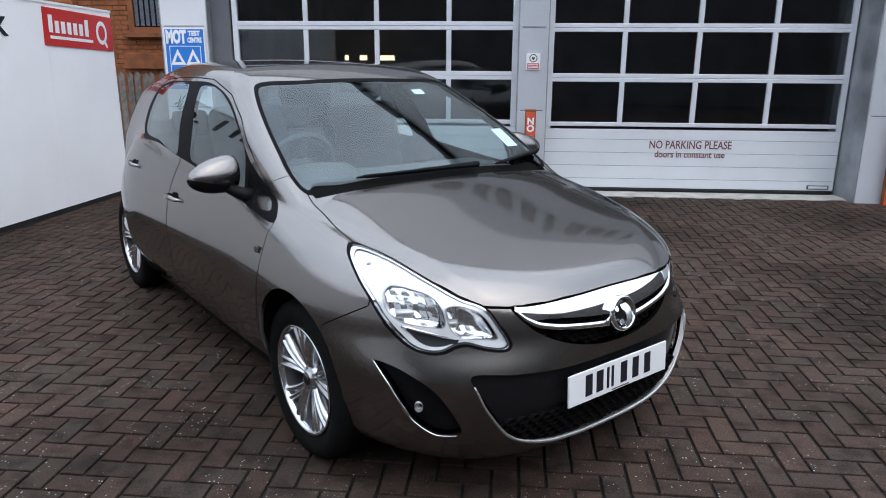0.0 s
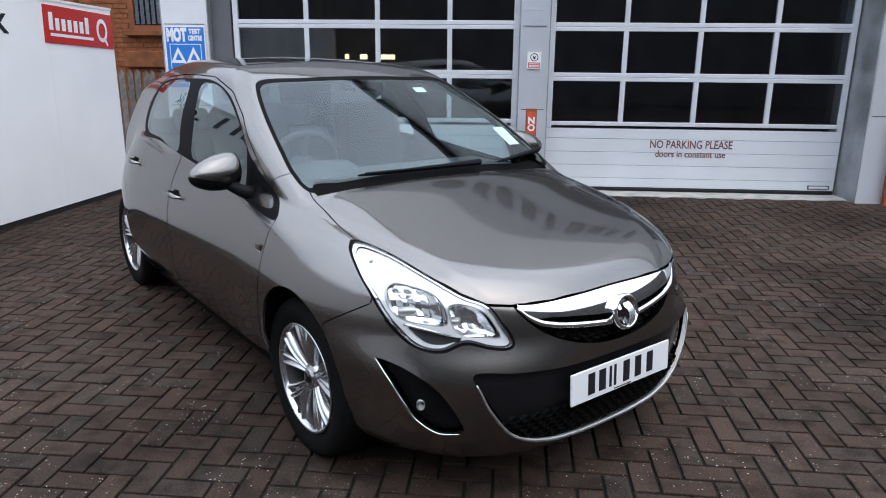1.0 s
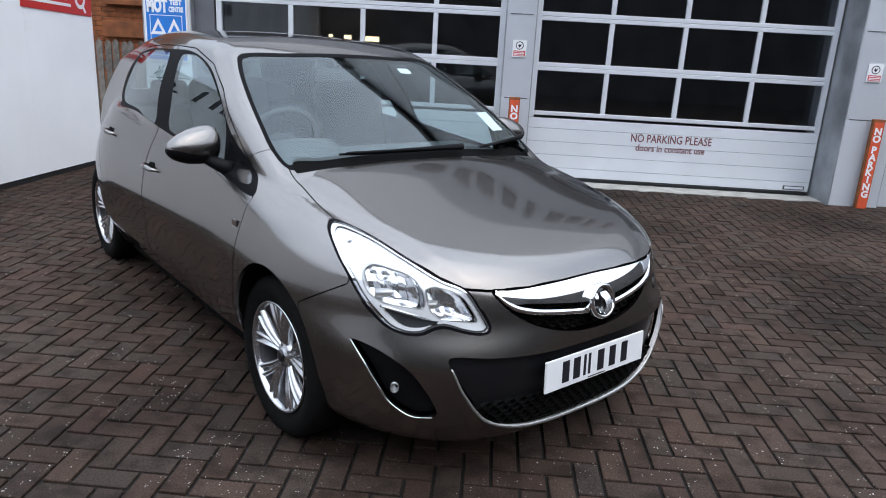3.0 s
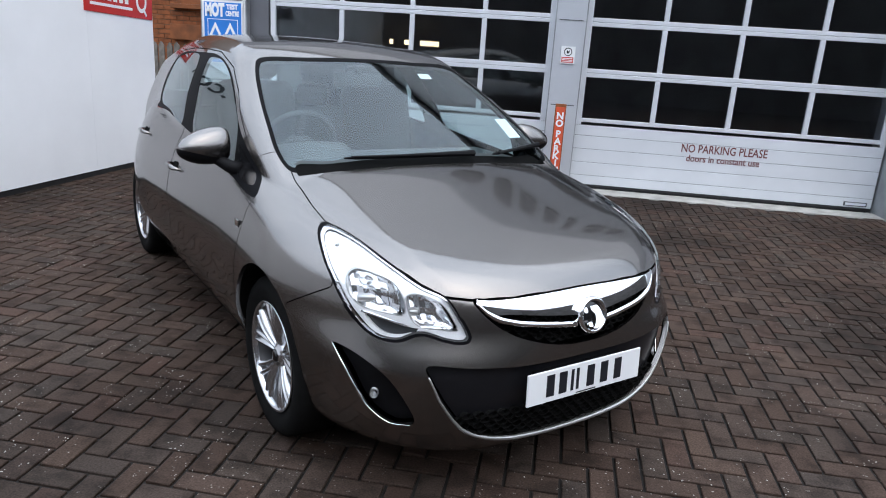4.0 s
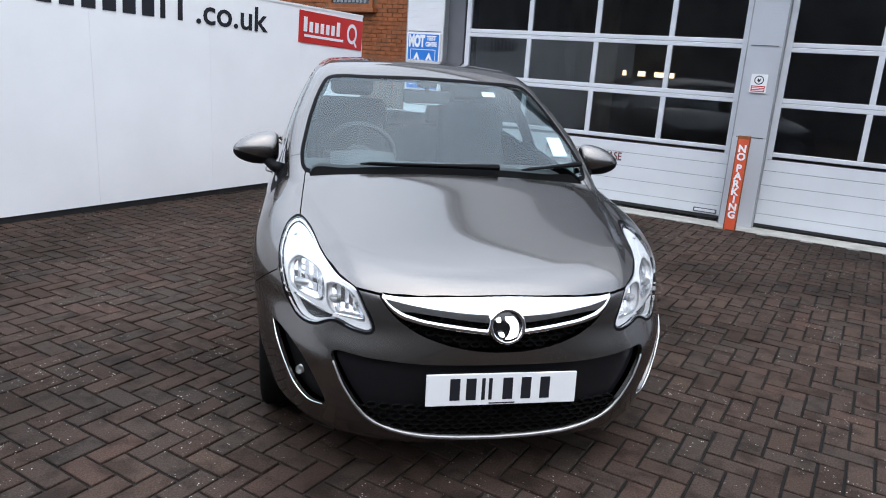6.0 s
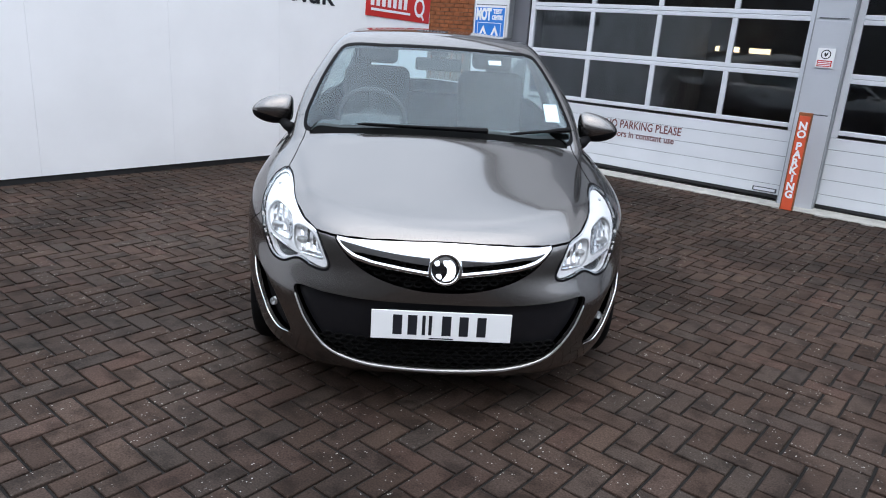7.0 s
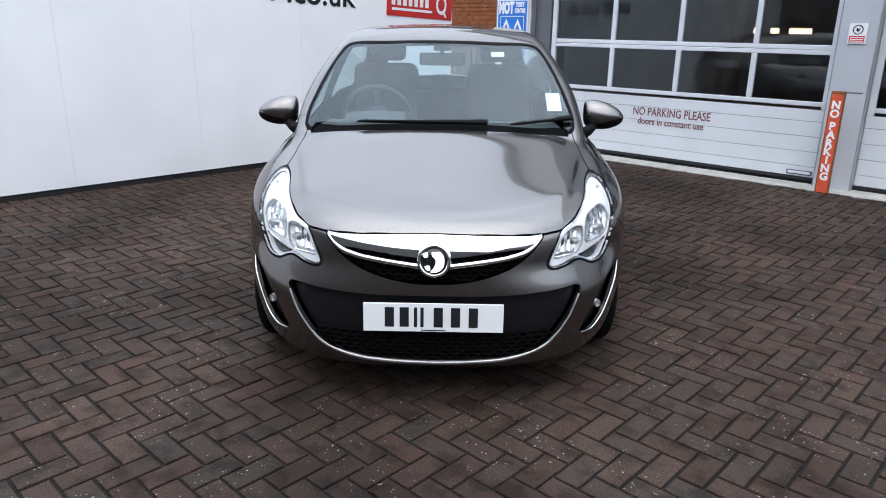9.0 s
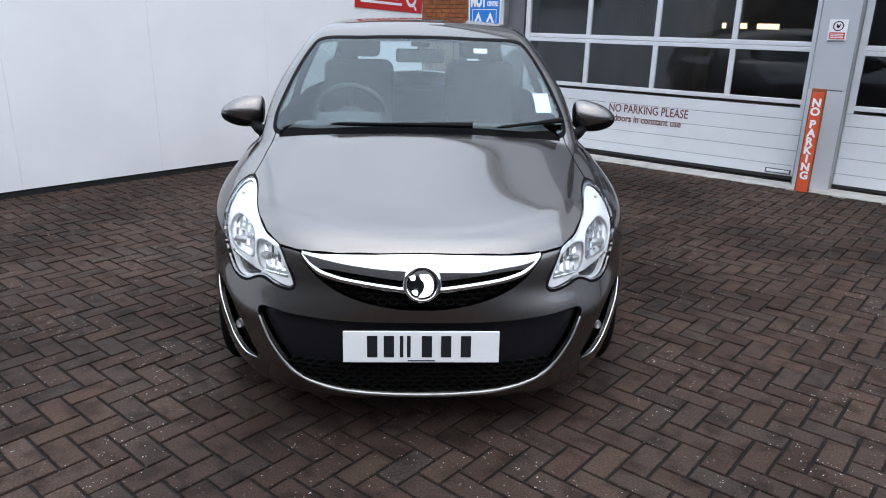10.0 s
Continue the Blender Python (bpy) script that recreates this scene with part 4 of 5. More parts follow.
# ---- the car: its parts ----
M_PAINT = mat("bronze_grey_paint", (0.196, 0.185, 0.177), 0.27, metal=1.0, coat=1.0, coat_rough=0.05, vary=0.10, scale=900)
M_PAINT.node_tree.nodes["Principled BSDF"].inputs["Specular Tint"].default_value = (0.45, 0.43, 0.42, 1)
M_GLOSSBLACK = mat("gloss_black", (0.008, 0.008, 0.009), 0.12, coat=0.5)
M_PLASTIC = mat("black_plastic", (0.006, 0.006, 0.007), 0.5, spec=0.12, vary=0.15, scale=30, bump=0.05, bump_scale=300)
M_GLOSSPLASTIC = mat("smooth_black_plastic", (0.010, 0.010, 0.012), 0.28, spec=0.35, vary=0.1, scale=30)
M_DARK = mat("lining_and_shade_black", (0.004, 0.004, 0.004), 0.95, spec=0.1)
M_FRAME = mat("satin_black_frame", (0.006, 0.006, 0.007), 0.5, spec=0.03)
M_CHROME = mat("chrome", (0.86, 0.87, 0.88), 0.06, metal=1.0)
M_SILVER = mat("satin_silver", (0.46, 0.46, 0.455), 0.36, metal=0.8, vary=0.05, scale=30)
M_ALLOY = mat("alloy_wheel", (0.60, 0.61, 0.63), 0.20, metal=0.95, vary=0.06, scale=20)
M_TYRE = mat("tyre_rubber", (0.0055, 0.0055, 0.0055), 0.8, spec=0.1, vary=0.25, scale=25, bump=0.15, bump_scale=160)
M_REFLECT = mat("lamp_reflector", (0.80, 0.81, 0.83), 0.14, metal=0.96)
M_BEZEL = mat("lamp_bezel", (0.93, 0.93, 0.94), 0.24, metal=0.25, vary=0.05, scale=14)
M_MESH = mat("mesh_plastic", (0.006, 0.006, 0.006), 0.6, spec=0.12)
M_SMOKE = mat("smoked_plastic", (0.035, 0.037, 0.040), 0.25)
M_SEAT = mat("grey_seat_fabric", (0.05, 0.051, 0.053), 0.9, vary=0.2, scale=60, bump=0.2, bump_scale=400)
M_TRIM = mat("dash_plastic", (0.07, 0.073, 0.075), 0.6, vary=0.1, scale=30, bump=0.1, bump_scale=300)
M_PLATE = mat("white_plate", (0.80, 0.81, 0.82), 0.35)
M_DISC = mat("brake_steel", (0.22, 0.21, 0.20), 0.4, metal=0.9, vary=0.2, scale=30)
M_BARREL = mat("rim_barrel_metal", (0.10, 0.10, 0.105), 0.45, metal=0.7, vary=0.1, scale=20)
M_PAPER = mat("pale_paper", (0.75, 0.80, 0.82), 0.6, vary=0.04, scale=30)

car = empty("car", CAR)
tagged(car, "metallic bronze-grey five-door hatchback parked on the paved yard", "car")
skin("bonnet", SKIN.of("bonnet"), M_PAINT, car, hem=0.014)
skin("body", SKIN.of("body"), M_PAINT, car, hem=0.014)
skin("front_wing", SKIN.of("wing"), M_PAINT, car, hem=0.016, joined=False)
skin("front_bumper", SKIN.of("front_bumper"), M_PAINT, car, hem=0.016)
skin("front_door", SKIN.of("front_door"), M_PAINT, car, hem=0.012, joined=False)
skin("rear_door", SKIN.of("rear_door"), M_PAINT, car, hem=0.012, joined=False)
skin("sill", SKIN.of("sill"), M_PLASTIC, car, "black lower sill", hem=0.01, joined=False)
w = skin("windscreen", SKIN.of("screen"), M_CARGLASS, car, "tinted windscreen glass with sky reflections")
w.visible_shadow = False
skin("windscreen_seal", SKIN.of("frit"), M_FRAME, car, "black windscreen border", lift=0.001)
skin("scuttle", SKIN.of("cowl"), M_PLASTIC, car, "black plastic scuttle below the windscreen", lift=-0.022)
skin("quarterlight", SKIN.of("quarterlight"), M_GLOSSBLACK, car, "black triangular panel before the door window", joined=False)
for nm in ("side_window", "rear_side_window"):
    for ob in skin(nm, SKIN.of(nm), M_SIDEGLASS, car, "tinted glass", joined=False):
        ob.visible_shadow = False
ob = skin("rear_window", SKIN.of("rear_screen"), M_CARGLASS, car, "tinted glass")
ob.visible_shadow = False
skin("window_frame", SKIN.of("dlo"), M_FRAME, car, "black window surround", hem=0.008, joined=False)
# added near-black sheet behind the skin; its colour gives the open joints their shade
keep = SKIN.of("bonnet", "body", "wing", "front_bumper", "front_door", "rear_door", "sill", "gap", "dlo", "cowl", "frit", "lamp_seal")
skin("inner_lining", keep, M_DARK, car, "added black sheet that gives the open joints their shade", lift=-0.016)

# front face: grille, intake, fog recesses
grille = skin("grille", SKIN.of("grille", "chrome_top"), M_DARK, car, "black honeycomb grille with chrome bars", lift=-0.045)
skin("chrome_bar", SKIN.of("chrome_top"), M_CHROME, grille, "broad chrome grille bar", lift=0.006, hem=0.045)
intake = skin("lower_intake", SKIN.of("intake"), M_GLOSSPLASTIC, car, "black lower air intake with honeycomb mesh", lift=-0.034)


def surface_y(x, z):
    """Where the front of the body lies at a height and distance from the middle."""
    x, z = np.atleast_1d(np.asarray(x, float)), np.atleast_1d(np.asarray(z, float))
    p = np.stack([x, np.full_like(x, 0.75), z], -1)
    return 0.75 - meet(p, np.tile((0.0, -1.0, 0.0), (len(x), 1)), 1.0)


def honeycomb(outline, z0, z1, back, cell, wall, parent):
    """A net of hexagonal ribs that follows the front of the body a little behind it."""
    poly = smooth_loop(outline)
    bm = bmesh.new()
    rows = int((z1 - z0) / (cell * 0.80)) + 1
    pts = []
    for r in range(rows):
        for k in range(-40, 41):
            pts.append((k * cell * 1.75 + (r % 2) * cell * 0.875, z0 + r * cell * 0.80))
    q = np.abs(np.array(pts)) * (1, 1)
    ok = inside(poly, q) < -0.004
    ys = surface_y(q[:, 0], q[:, 1]) + back
    for (x, z), y, good in zip(pts, ys, ok):
        if not good:
            continue
        for s in (1,):
            ra, rb = cell, cell - wall
            a = [bm.verts.new((x + ra * math.cos(i * math.pi / 3), y, z + 0.55 * ra * math.sin(i * math.pi / 3))) for i in range(6)]
            b = [bm.verts.new((x + rb * math.cos(i * math.pi / 3), y, z + 0.55 * rb * math.sin(i * math.pi / 3))) for i in range(6)]
            c = [bm.verts.new((v.co.x, y + 0.018, v.co.z)) for v in b]
            for i in range(6):
                j = (i + 1) % 6
                bm.faces.new((a[i], a[j], b[j], b[i]))
                bm.faces.new((b[i], b[j], c[j], c[i]))
    return tagged(part("mesh", bm, M_MESH, parent, "black honeycomb mesh"), kind="stuff")


def rod(name, line, r, out, material, parent, label, flat=1.0, taper=0):
    """A slim bar laid on the front of the body along (x, z) points."""
    p = np.array(line, float)
    q = np.stack([p[:, 0], surface_y(np.abs(p[:, 0]), p[:, 1]), p[:, 1]], -1)
    k = np.stack([np.abs(q[:, 0]), q[:, 1], q[:, 2]], -1)
    g = gradient(k) * np.stack([np.where(q[:, 0] < 0, -1.0, 1.0), np.ones(len(q)), np.ones(len(q))], -1)
    n = len(q)
    rr = [r * min(1.0, 0.35 + 0.65 * min(i, n - 1 - i) / taper) if taper else r for i in range(n)]
    return part(name, tube_bm([tuple(v) for v in q + out * g], rr, 10, flat=flat), material, parent, label, smooth=True)


def bend(points, n=60, gap=0.004):
    """A soft open line through points."""
    p = np.array(points, float)
    d = np.concatenate([[0], np.cumsum(np.linalg.norm(np.diff(p, axis=0), axis=1))])
    t = np.linspace(0, d[-1], n)
    c = np.stack([np.interp(t, d, p[:, 0]), np.interp(t, d, p[:, 1])], -1)
    for _ in range(5):
        c[1:-1] = 0.25 * c[:-2] + 0.5 * c[1:-1] + 0.25 * c[2:]
    return c


LOW_BAR = [(0.0, 0.607), (0.06, 0.612), (0.164, 0.624), (0.263, 0.636), (0.330, 0.651), (0.368, 0.674), (0.394, 0.704)]
rod("chrome_bar", bend([(-x, z) for x, z in reversed(LOW_BAR)] + LOW_BAR[1:], 120), 0.0115, 0.002, M_CHROME, grille, "narrow chrome grille bar", taper=12)
LIP = [(0.0, 0.205), (0.114, 0.209), (0.255, 0.221), (0.335, 0.238), (0.395, 0.260), (0.439, 0.287), (0.482, 0.342), (0.520, 0.405), (0.548, 0.478)]
rod("bumper_lip", bend([(-x, z) for x, z in reversed(LIP)] + LIP[1:], 140), 0.0085, -0.001, M_SILVER, car, "satin silver bumper lip", taper=45)
honeycomb(GRILLE, 0.545, 0.70, 0.020, 0.021, 0.005, grille)
honeycomb(INTAKE, 0.215, 0.345, 0.018, 0.024, 0.005, intake)
fog = skin("fog_recess", SKIN.of("fog"), M_PLASTIC, car, "black fog lamp recess", lift=-0.035, joined=False)
for f, s in zip(fog, (1, -1)):
    edge = [(0.747, 0.527), (0.738, 0.490), (0.718, 0.430), (0.680, 0.342), (0.650, 0.308), (0.622, 0.289), (0.577, 0.296)]
    rod("chrome_trim", bend([(s * x, z) for x, z in edge], 50), 0.0040, 0.0, M_CHROME, f, "thin chrome edge", taper=10)
    y = float(surface_y(0.662, 0.382)[0])
    lamp = part("fog_lamp", moved(lathe_bm([(0.0, 0.012), (0.020, 0.012), (0.027, 0.004), (0.032, -0.004), (0.034, 0.02)], 24, "y"), pose(s * 0.655, y + 0.030, 0.380, 0, 0, s * 38) @ Matrix.Diagonal((0.42, 1, 0.5, 1))), M_SILVER, f, "small round fog lamp", smooth=True)
    part("lamp_glass", moved(lathe_bm([(0.0, -0.012), (0.016, -0.010), (0.027, -0.003), (0.031, 0.004)], 24, "y"), pose(s * 0.655, y + 0.026, 0.380, 0, 0, s * 38) @ Matrix.Diagonal((0.48, 1, 0.55, 1))), M_LENS, f, smooth=True)

# headlights
def dish(name, outline, depth, s, parent):
    """A faceted reflector bowl with steep sides behind an opening of the lamp's bezel."""
    poly = smooth_loop(outline)
    step = 0.0025
    x0, z0 = poly.min(0) - 0.006
    nx, nz = (np.ceil((poly.max(0) + 0.006 - poly.min(0) + 0.006) / step)).astype(int) + 1
    x, z = [k.ravel() for k in np.meshgrid(x0 + step * np.arange(nx), z0 + step * np.arange(nz), indexing="ij")]
    d = -inside(poly, np.stack([x, z], -1))
    u = np.clip(d / 0.016, 0, 1)
    q = np.clip(d / max(d.max(), 1e-6), 0, 1)
    wave = np.abs((x / 0.013) % 2 - 1) * 0.0050 + np.abs((z / 0.021 + 0.3) % 2 - 1) * 0.0035
    y = surface_y(x, z) + 0.036 + depth * (0.62 * np.sin(u * math.pi / 2) + 0.38 * q) - wave * u
    i = np.arange(nx * nz).reshape(nx, nz)
    f = np.stack([i[:-1, :-1].ravel(), i[1:, :-1].ravel(), i[1:, 1:].ravel(), i[:-1, 1:].ravel()], -1)
    f = f[(d[f] > -0.004).all(1)]
    used, inv = np.unique(f.ravel(), return_inverse=True)
    p, f = np.stack([s * x, y, z], -1)[used], inv.reshape(-1, 4)
    me = bpy.data.meshes.new(name)
    me.from_pydata(p.tolist(), [], (f if s > 0 else f[:, ::-1]).tolist())
    me.materials.append(M_REFLECT)
    ob = new(name, me)
    ob.parent = parent
    return tagged(ob, "faceted chrome reflector bowl")


LAMP_ALL = ("headlight", "bowl_a", "bowl_b", "bowl_a_edge", "bowl_b_edge", "lamp_low", "lamp_rim")
for s in (1, -1):
    lamp = skin("headlight", SKIN.of("headlight"), M_BEZEL, car, "large clear headlight with bright reflectors", sides=(s,), lift=-0.012, hem=0.06)
    skin("seal", SKIN.of("lamp_seal"), M_FRAME, lamp, "black rubber seal", sides=(s,), lift=-0.0015, hem=0.045)
    skin("rim", SKIN.of("lamp_rim"), M_CHROME, lamp, "bright rim", sides=(s,), lift=-0.004)
    g = skin("lens", SKIN.of(*LAMP_ALL), M_LENS, lamp, "clear lens", sides=(s,), lift=0.002)
    g.visible_shadow = False
    for nm, line, deep in (("bowl_a", BOWL_A, 0.042), ("bowl_b", BOWL_B, 0.038)):
        bowl = dish("reflector", line, deep, s, lamp)
        skin("bowl_rim", SKIN.of(nm + "_edge"), M_SILVER, bowl, "thin silver rim", sides=(s,), lift=-0.0135, hem=0.008)
    skin("lower_strip", SKIN.of("lamp_low"), M_SMOKE, lamp, "dark lower strip", sides=(s,), lift=-0.024)
    # bulb shields lying in the bowls
    for x, z, r, turn, long in ((0.668, 0.675, 0.015, 26, 0.060), (0.560, 0.652, 0.011, 26, 0.036)):
        y = float(surface_y(x, z)[0])
        part("bulb_shield", moved(lathe_bm([(0.0, -long), (r * 0.9, -long), (r, -long + 0.003), (r, 0.0), (r * 0.6, 0.004)], 18, "x"), pose(s * x, y + 0.052, z, 0, 0, s * turn) @ Matrix.Diagonal((s, 1, 1, 1))), M_SILVER, lamp, "bright bulb shield", smooth=True)
    # a bright ledge under the bowls
    xs = np.linspace(0.480, 0.672, 14)
    zs = 0.6165 + 0.0285 * np.clip((xs - 0.56) / 0.11, 0, 1)
    part("ledge", tube_bm([(s * x, y + 0.022, z) for x, y, z in zip(xs, surface_y(xs, zs), zs)], 0.006, 8, flat=0.6), M_CHROME, lamp, smooth=True)
    y = float(surface_y(0.671, 0.810)[0])
    part("adjuster", moved(lathe_bm([(0.0, -0.003), (0.006, -0.003), (0.007, 0.01)], 12, "y"), pose(s * 0.671, y + 0.026, 0.810, -40)), M_SILVER, lamp, smooth=True)

# badge in the grille: a plain chrome roundel on a dark field
ROUND = pose(0, 0.004, 0.640, -14)
badge = part("badge", moved(lathe_bm([(0.0, 0.004), (0.046, 0.004), (0.0475, -0.006), (0.051, -0.0115), (0.056, -0.012), (0.0605, -0.008), (0.063, 0.002), (0.064, 0.04)], 56, "y"), ROUND), M_CHROME, car, "round chrome badge", smooth=True)
part("emblem_field", moved(lathe_bm([(0.0, -0.003), (0.036, -0.002), (0.0465, 0.002)], 40, "y"), ROUND), M_GLOSSBLACK, badge, "dark field", smooth=True)
for blob in ([(-0.004, 0.036), (0.014, 0.030), (0.029, 0.014), (0.033, -0.008), (0.026, -0.030), (0.010, -0.040), (-0.010, -0.040), (0.000, -0.026), (0.006, -0.010), (0.004, 0.004), (-0.006, 0.014)],
             [(-0.036, 0.018), (-0.022, 0.026), (-0.020, 0.010), (-0.030, 0.008)], [(-0.030, -0.022), (-0.014, -0.020), (-0.012, -0.034), (-0.022, -0.034)]):
    part("emblem", moved(prism_bm([tuple(q) for q in smooth_loop(blob, 0.005)], -0.009, 0.001, "y"), ROUND @ pose(0, 0, 0, -13) @ Matrix.Diagonal((1.12, 1, 1.1, 1))), M_CHROME, badge)

# number plate with plain bars
plate = part("number_plate", moved(box_bm(-0.26, 0.26, -0.004, 0.004, -0.0555, 0.0555, 0.0025), pose(0, -0.004, 0.4195, -3) @ Matrix.Diagonal((0.984, 1, 1, 1))), M_PLATE, car, "white number plate with black bars")
part("plate_carrier", box_bm(-0.20, 0.20, 0.002, 0.05, 0.375, 0.46, 0.004), M_PLASTIC, plate)
for k, x in enumerate((-0.163, -0.108, -0.066, -0.042, 0.018, 0.082, 0.148)):
    wd = 0.006 if k in (2, 3) else 0.017
    part("bar", moved(box_bm(x - wd, x + wd, -0.0052, -0.003, -0.036, 0.040), pose(0, -0.004, 0.4195, -3) @ Matrix.Diagonal((0.984, 1, 1, 1))), M_BLACKINK, plate)
part("bar", moved(box_bm(-0.045, 0.045, -0.0048, -0.003, -0.0505, -0.0465), pose(0, -0.004, 0.4195, -3) @ Matrix.Diagonal((0.984, 1, 1, 1))), M_BLACKINK, plate)


# wheels
def wheel(y, s):
    w = empty("wheel", pose(s * (0.705 if y < 2 else 0.672), y, HUB_Z, 0, 0, 0 if s > 0 else 180))
    w.parent = car
    tyre = [(0.205, -0.085), (0.235, -0.097), (0.262, -0.101), (0.288, -0.094), (0.303, -0.078), (0.306, -0.045), (0.3065, 0.0), (0.306, 0.045), (0.303, 0.078),
            (0.288, 0.094), (0.262, 0.101), (0.235, 0.097), (0.214, 0.088), (0.205, 0.080)]
    part("tyre", lathe_bm(tyre, 64, "x"), M_TYRE, w, "black tyre", smooth=True)
    rim = [(0.205, 0.084), (0.213, 0.092), (0.207, 0.095), (0.201, 0.089), (0.197, 0.074)]
    part("rim_barrel", lathe_bm([(0.197, 0.074), (0.190, 0.02), (0.185, -0.06), (0.19, -0.085)], 64, "x"), M_BARREL, w, "grey inside of the rim", smooth=True)
    part("rim", lathe_bm(rim, 64, "x"), M_ALLOY, w, "silver alloy rim", smooth=True)
    part("brake_disc", lathe_bm([(0.0, 0.0), (0.135, 0.0), (0.137, -0.01), (0.137, -0.02), (0.0, -0.02)], 40, "x"), M_DISC, w, smooth=True)
    # added near-black disc; the shade behind the spokes is in its colour
    part("inner_rim", lathe_bm([(0.0, -0.03), (0.19, -0.03)], 40, "x"), M_DARK, w)
    part("hub", lathe_bm([(0.0, 0.078), (0.020, 0.077), (0.030, 0.070), (0.034, 0.066), (0.046, 0.062), (0.056, 0.050), (0.058, 0.02)], 40, "x"), M_ALLOY, w, smooth=True)
    part("hub_cap", lathe_bm([(0.0, 0.083), (0.018, 0.082), (0.025, 0.077), (0.026, 0.070)], 32, "x"), M_GLOSSBLACK, w, smooth=True)
    for k in range(5):
        a = k * 2 * math.pi / 5 + 0.6 * math.pi
        part("wheel_bolt", moved(lathe_bm([(0.0, 0.066), (0.007, 0.066), (0.008, 0.06), (0.008, 0.05)], 6, "x"), pose(0, 0.042 * math.cos(a), 0.042 * math.sin(a))), M_DISC, w)
    # ten curved spokes, each with a groove
    spoke = None
    for k in range(10):
        a = (k // 2) * 2 * math.pi / 5 + (0.285 if k % 2 else -0.285) + math.pi / 2
        if spoke is None or k < 2:
            bm = bmesh.new()
            rows = []
            bend = 0.20 if k % 2 else -0.20
            for i in range(9):
                u = i / 8
                r = 0.045 + 0.155 * u
                da = bend * (u - 1) * 0.8
                half = 0.016 + 0.021 * u
                x = 0.058 + 0.022 * math.sin(u * math.pi * 0.55)
                row = []
                for q, dx in ((-1.0, -0.034), (-0.94, -0.006), (-0.62, 0.005), (-0.36, 0.004), (-0.14, -0.017), (0.14, -0.017), (0.36, 0.004), (0.62, 0.005), (0.94, -0.006), (1.0, -0.034)):
                    ang = da + q * half / r * 0.9
                    row.append(bm.verts.new((x + dx, r * math.cos(ang), r * math.sin(ang))))
                rows.append(row)
            for r0, r1 in zip(rows, rows[1:]):
                for c0, c1, d0, d1 in zip(r0, r0[1:], r1, r1[1:]):
                    bm.faces.new((c0, d0, d1, c1))
            bmesh.ops.recalc_face_normals(bm, faces=bm.faces[:])
            me = bpy.data.meshes.new("spoke")
            bm.to_mesh(me)
            bm.free()
            me.materials.append(M_ALLOY)
            me.shade_smooth()
            if k == 0:
                mesh_a = me
            else:
                mesh_b = me
                spoke = True
        ob = new("spoke", mesh_b if k % 2 else mesh_a)
        ob.parent = w
        ob.matrix_basis = pose(0, 0, 0, math.degrees(a), 0, 0)
    return w


def arch_liner(y, s):
    """The dark inside of a wheel arch, out to the body's edge."""
    cy, cz, ry, rz = (0.802, 0.330, 0.285, 0.343) if y < 2 else (3.325, 0.320, 0.315, 0.345)
    a = np.linspace(radians(-25), radians(205), 50)
    py, pz = cy + (ry + 0.006) * np.cos(a), cz + (rz + 0.006) * np.sin(a)
    out = meet(np.stack([0 * py, py, pz], -1), np.tile((1.0, 0, 0), (len(a), 1)), 1.3) - 0.008
    bm = bmesh.new()
    ra = [bm.verts.new((s * 0.50, q, r)) for q, r in zip(py, pz)]
    rb = [bm.verts.new((s * x, q, r)) for x, q, r in zip(out, py, pz)]
    for k in range(len(a) - 1):
        bm.faces.new((ra[k], ra[k + 1], rb[k + 1], rb[k]))
    hub = bm.verts.new((s * 0.50, cy, cz))
    for k in range(len(a) - 1):
        bm.faces.new((ra[k], hub, ra[k + 1]))
    return part("arch_liner", bm, M_DARK, car, "black wheel arch liner", smooth=True)


for y in (HUB_F, HUB_R):
    for s in (1, -1):
        wheel(y, s)
        arch_liner(y, s)
part("underbody", prism_bm([(-0.30, 0.14), (0.30, 0.14), (0.52, 0.30), (0.55, 1.15), (0.70, 1.20), (0.70, 2.95), (0.55, 3.0), (0.50, 3.7), (-0.50, 3.7), (-0.55, 3.0), (-0.70, 2.95), (-0.70, 1.20), (-0.55, 1.15), (-0.52, 0.30)], 0.155, 0.21, "z"), M_DARK, car, "black underbody")
part("engine_block", prism_bm([(-0.40, 0.16), (0.40, 0.16), (0.46, 0.35), (0.46, 1.15), (-0.46, 1.15), (-0.46, 0.35)], 0.20, 0.60, "z"), M_DARK, car, "black engine bay")

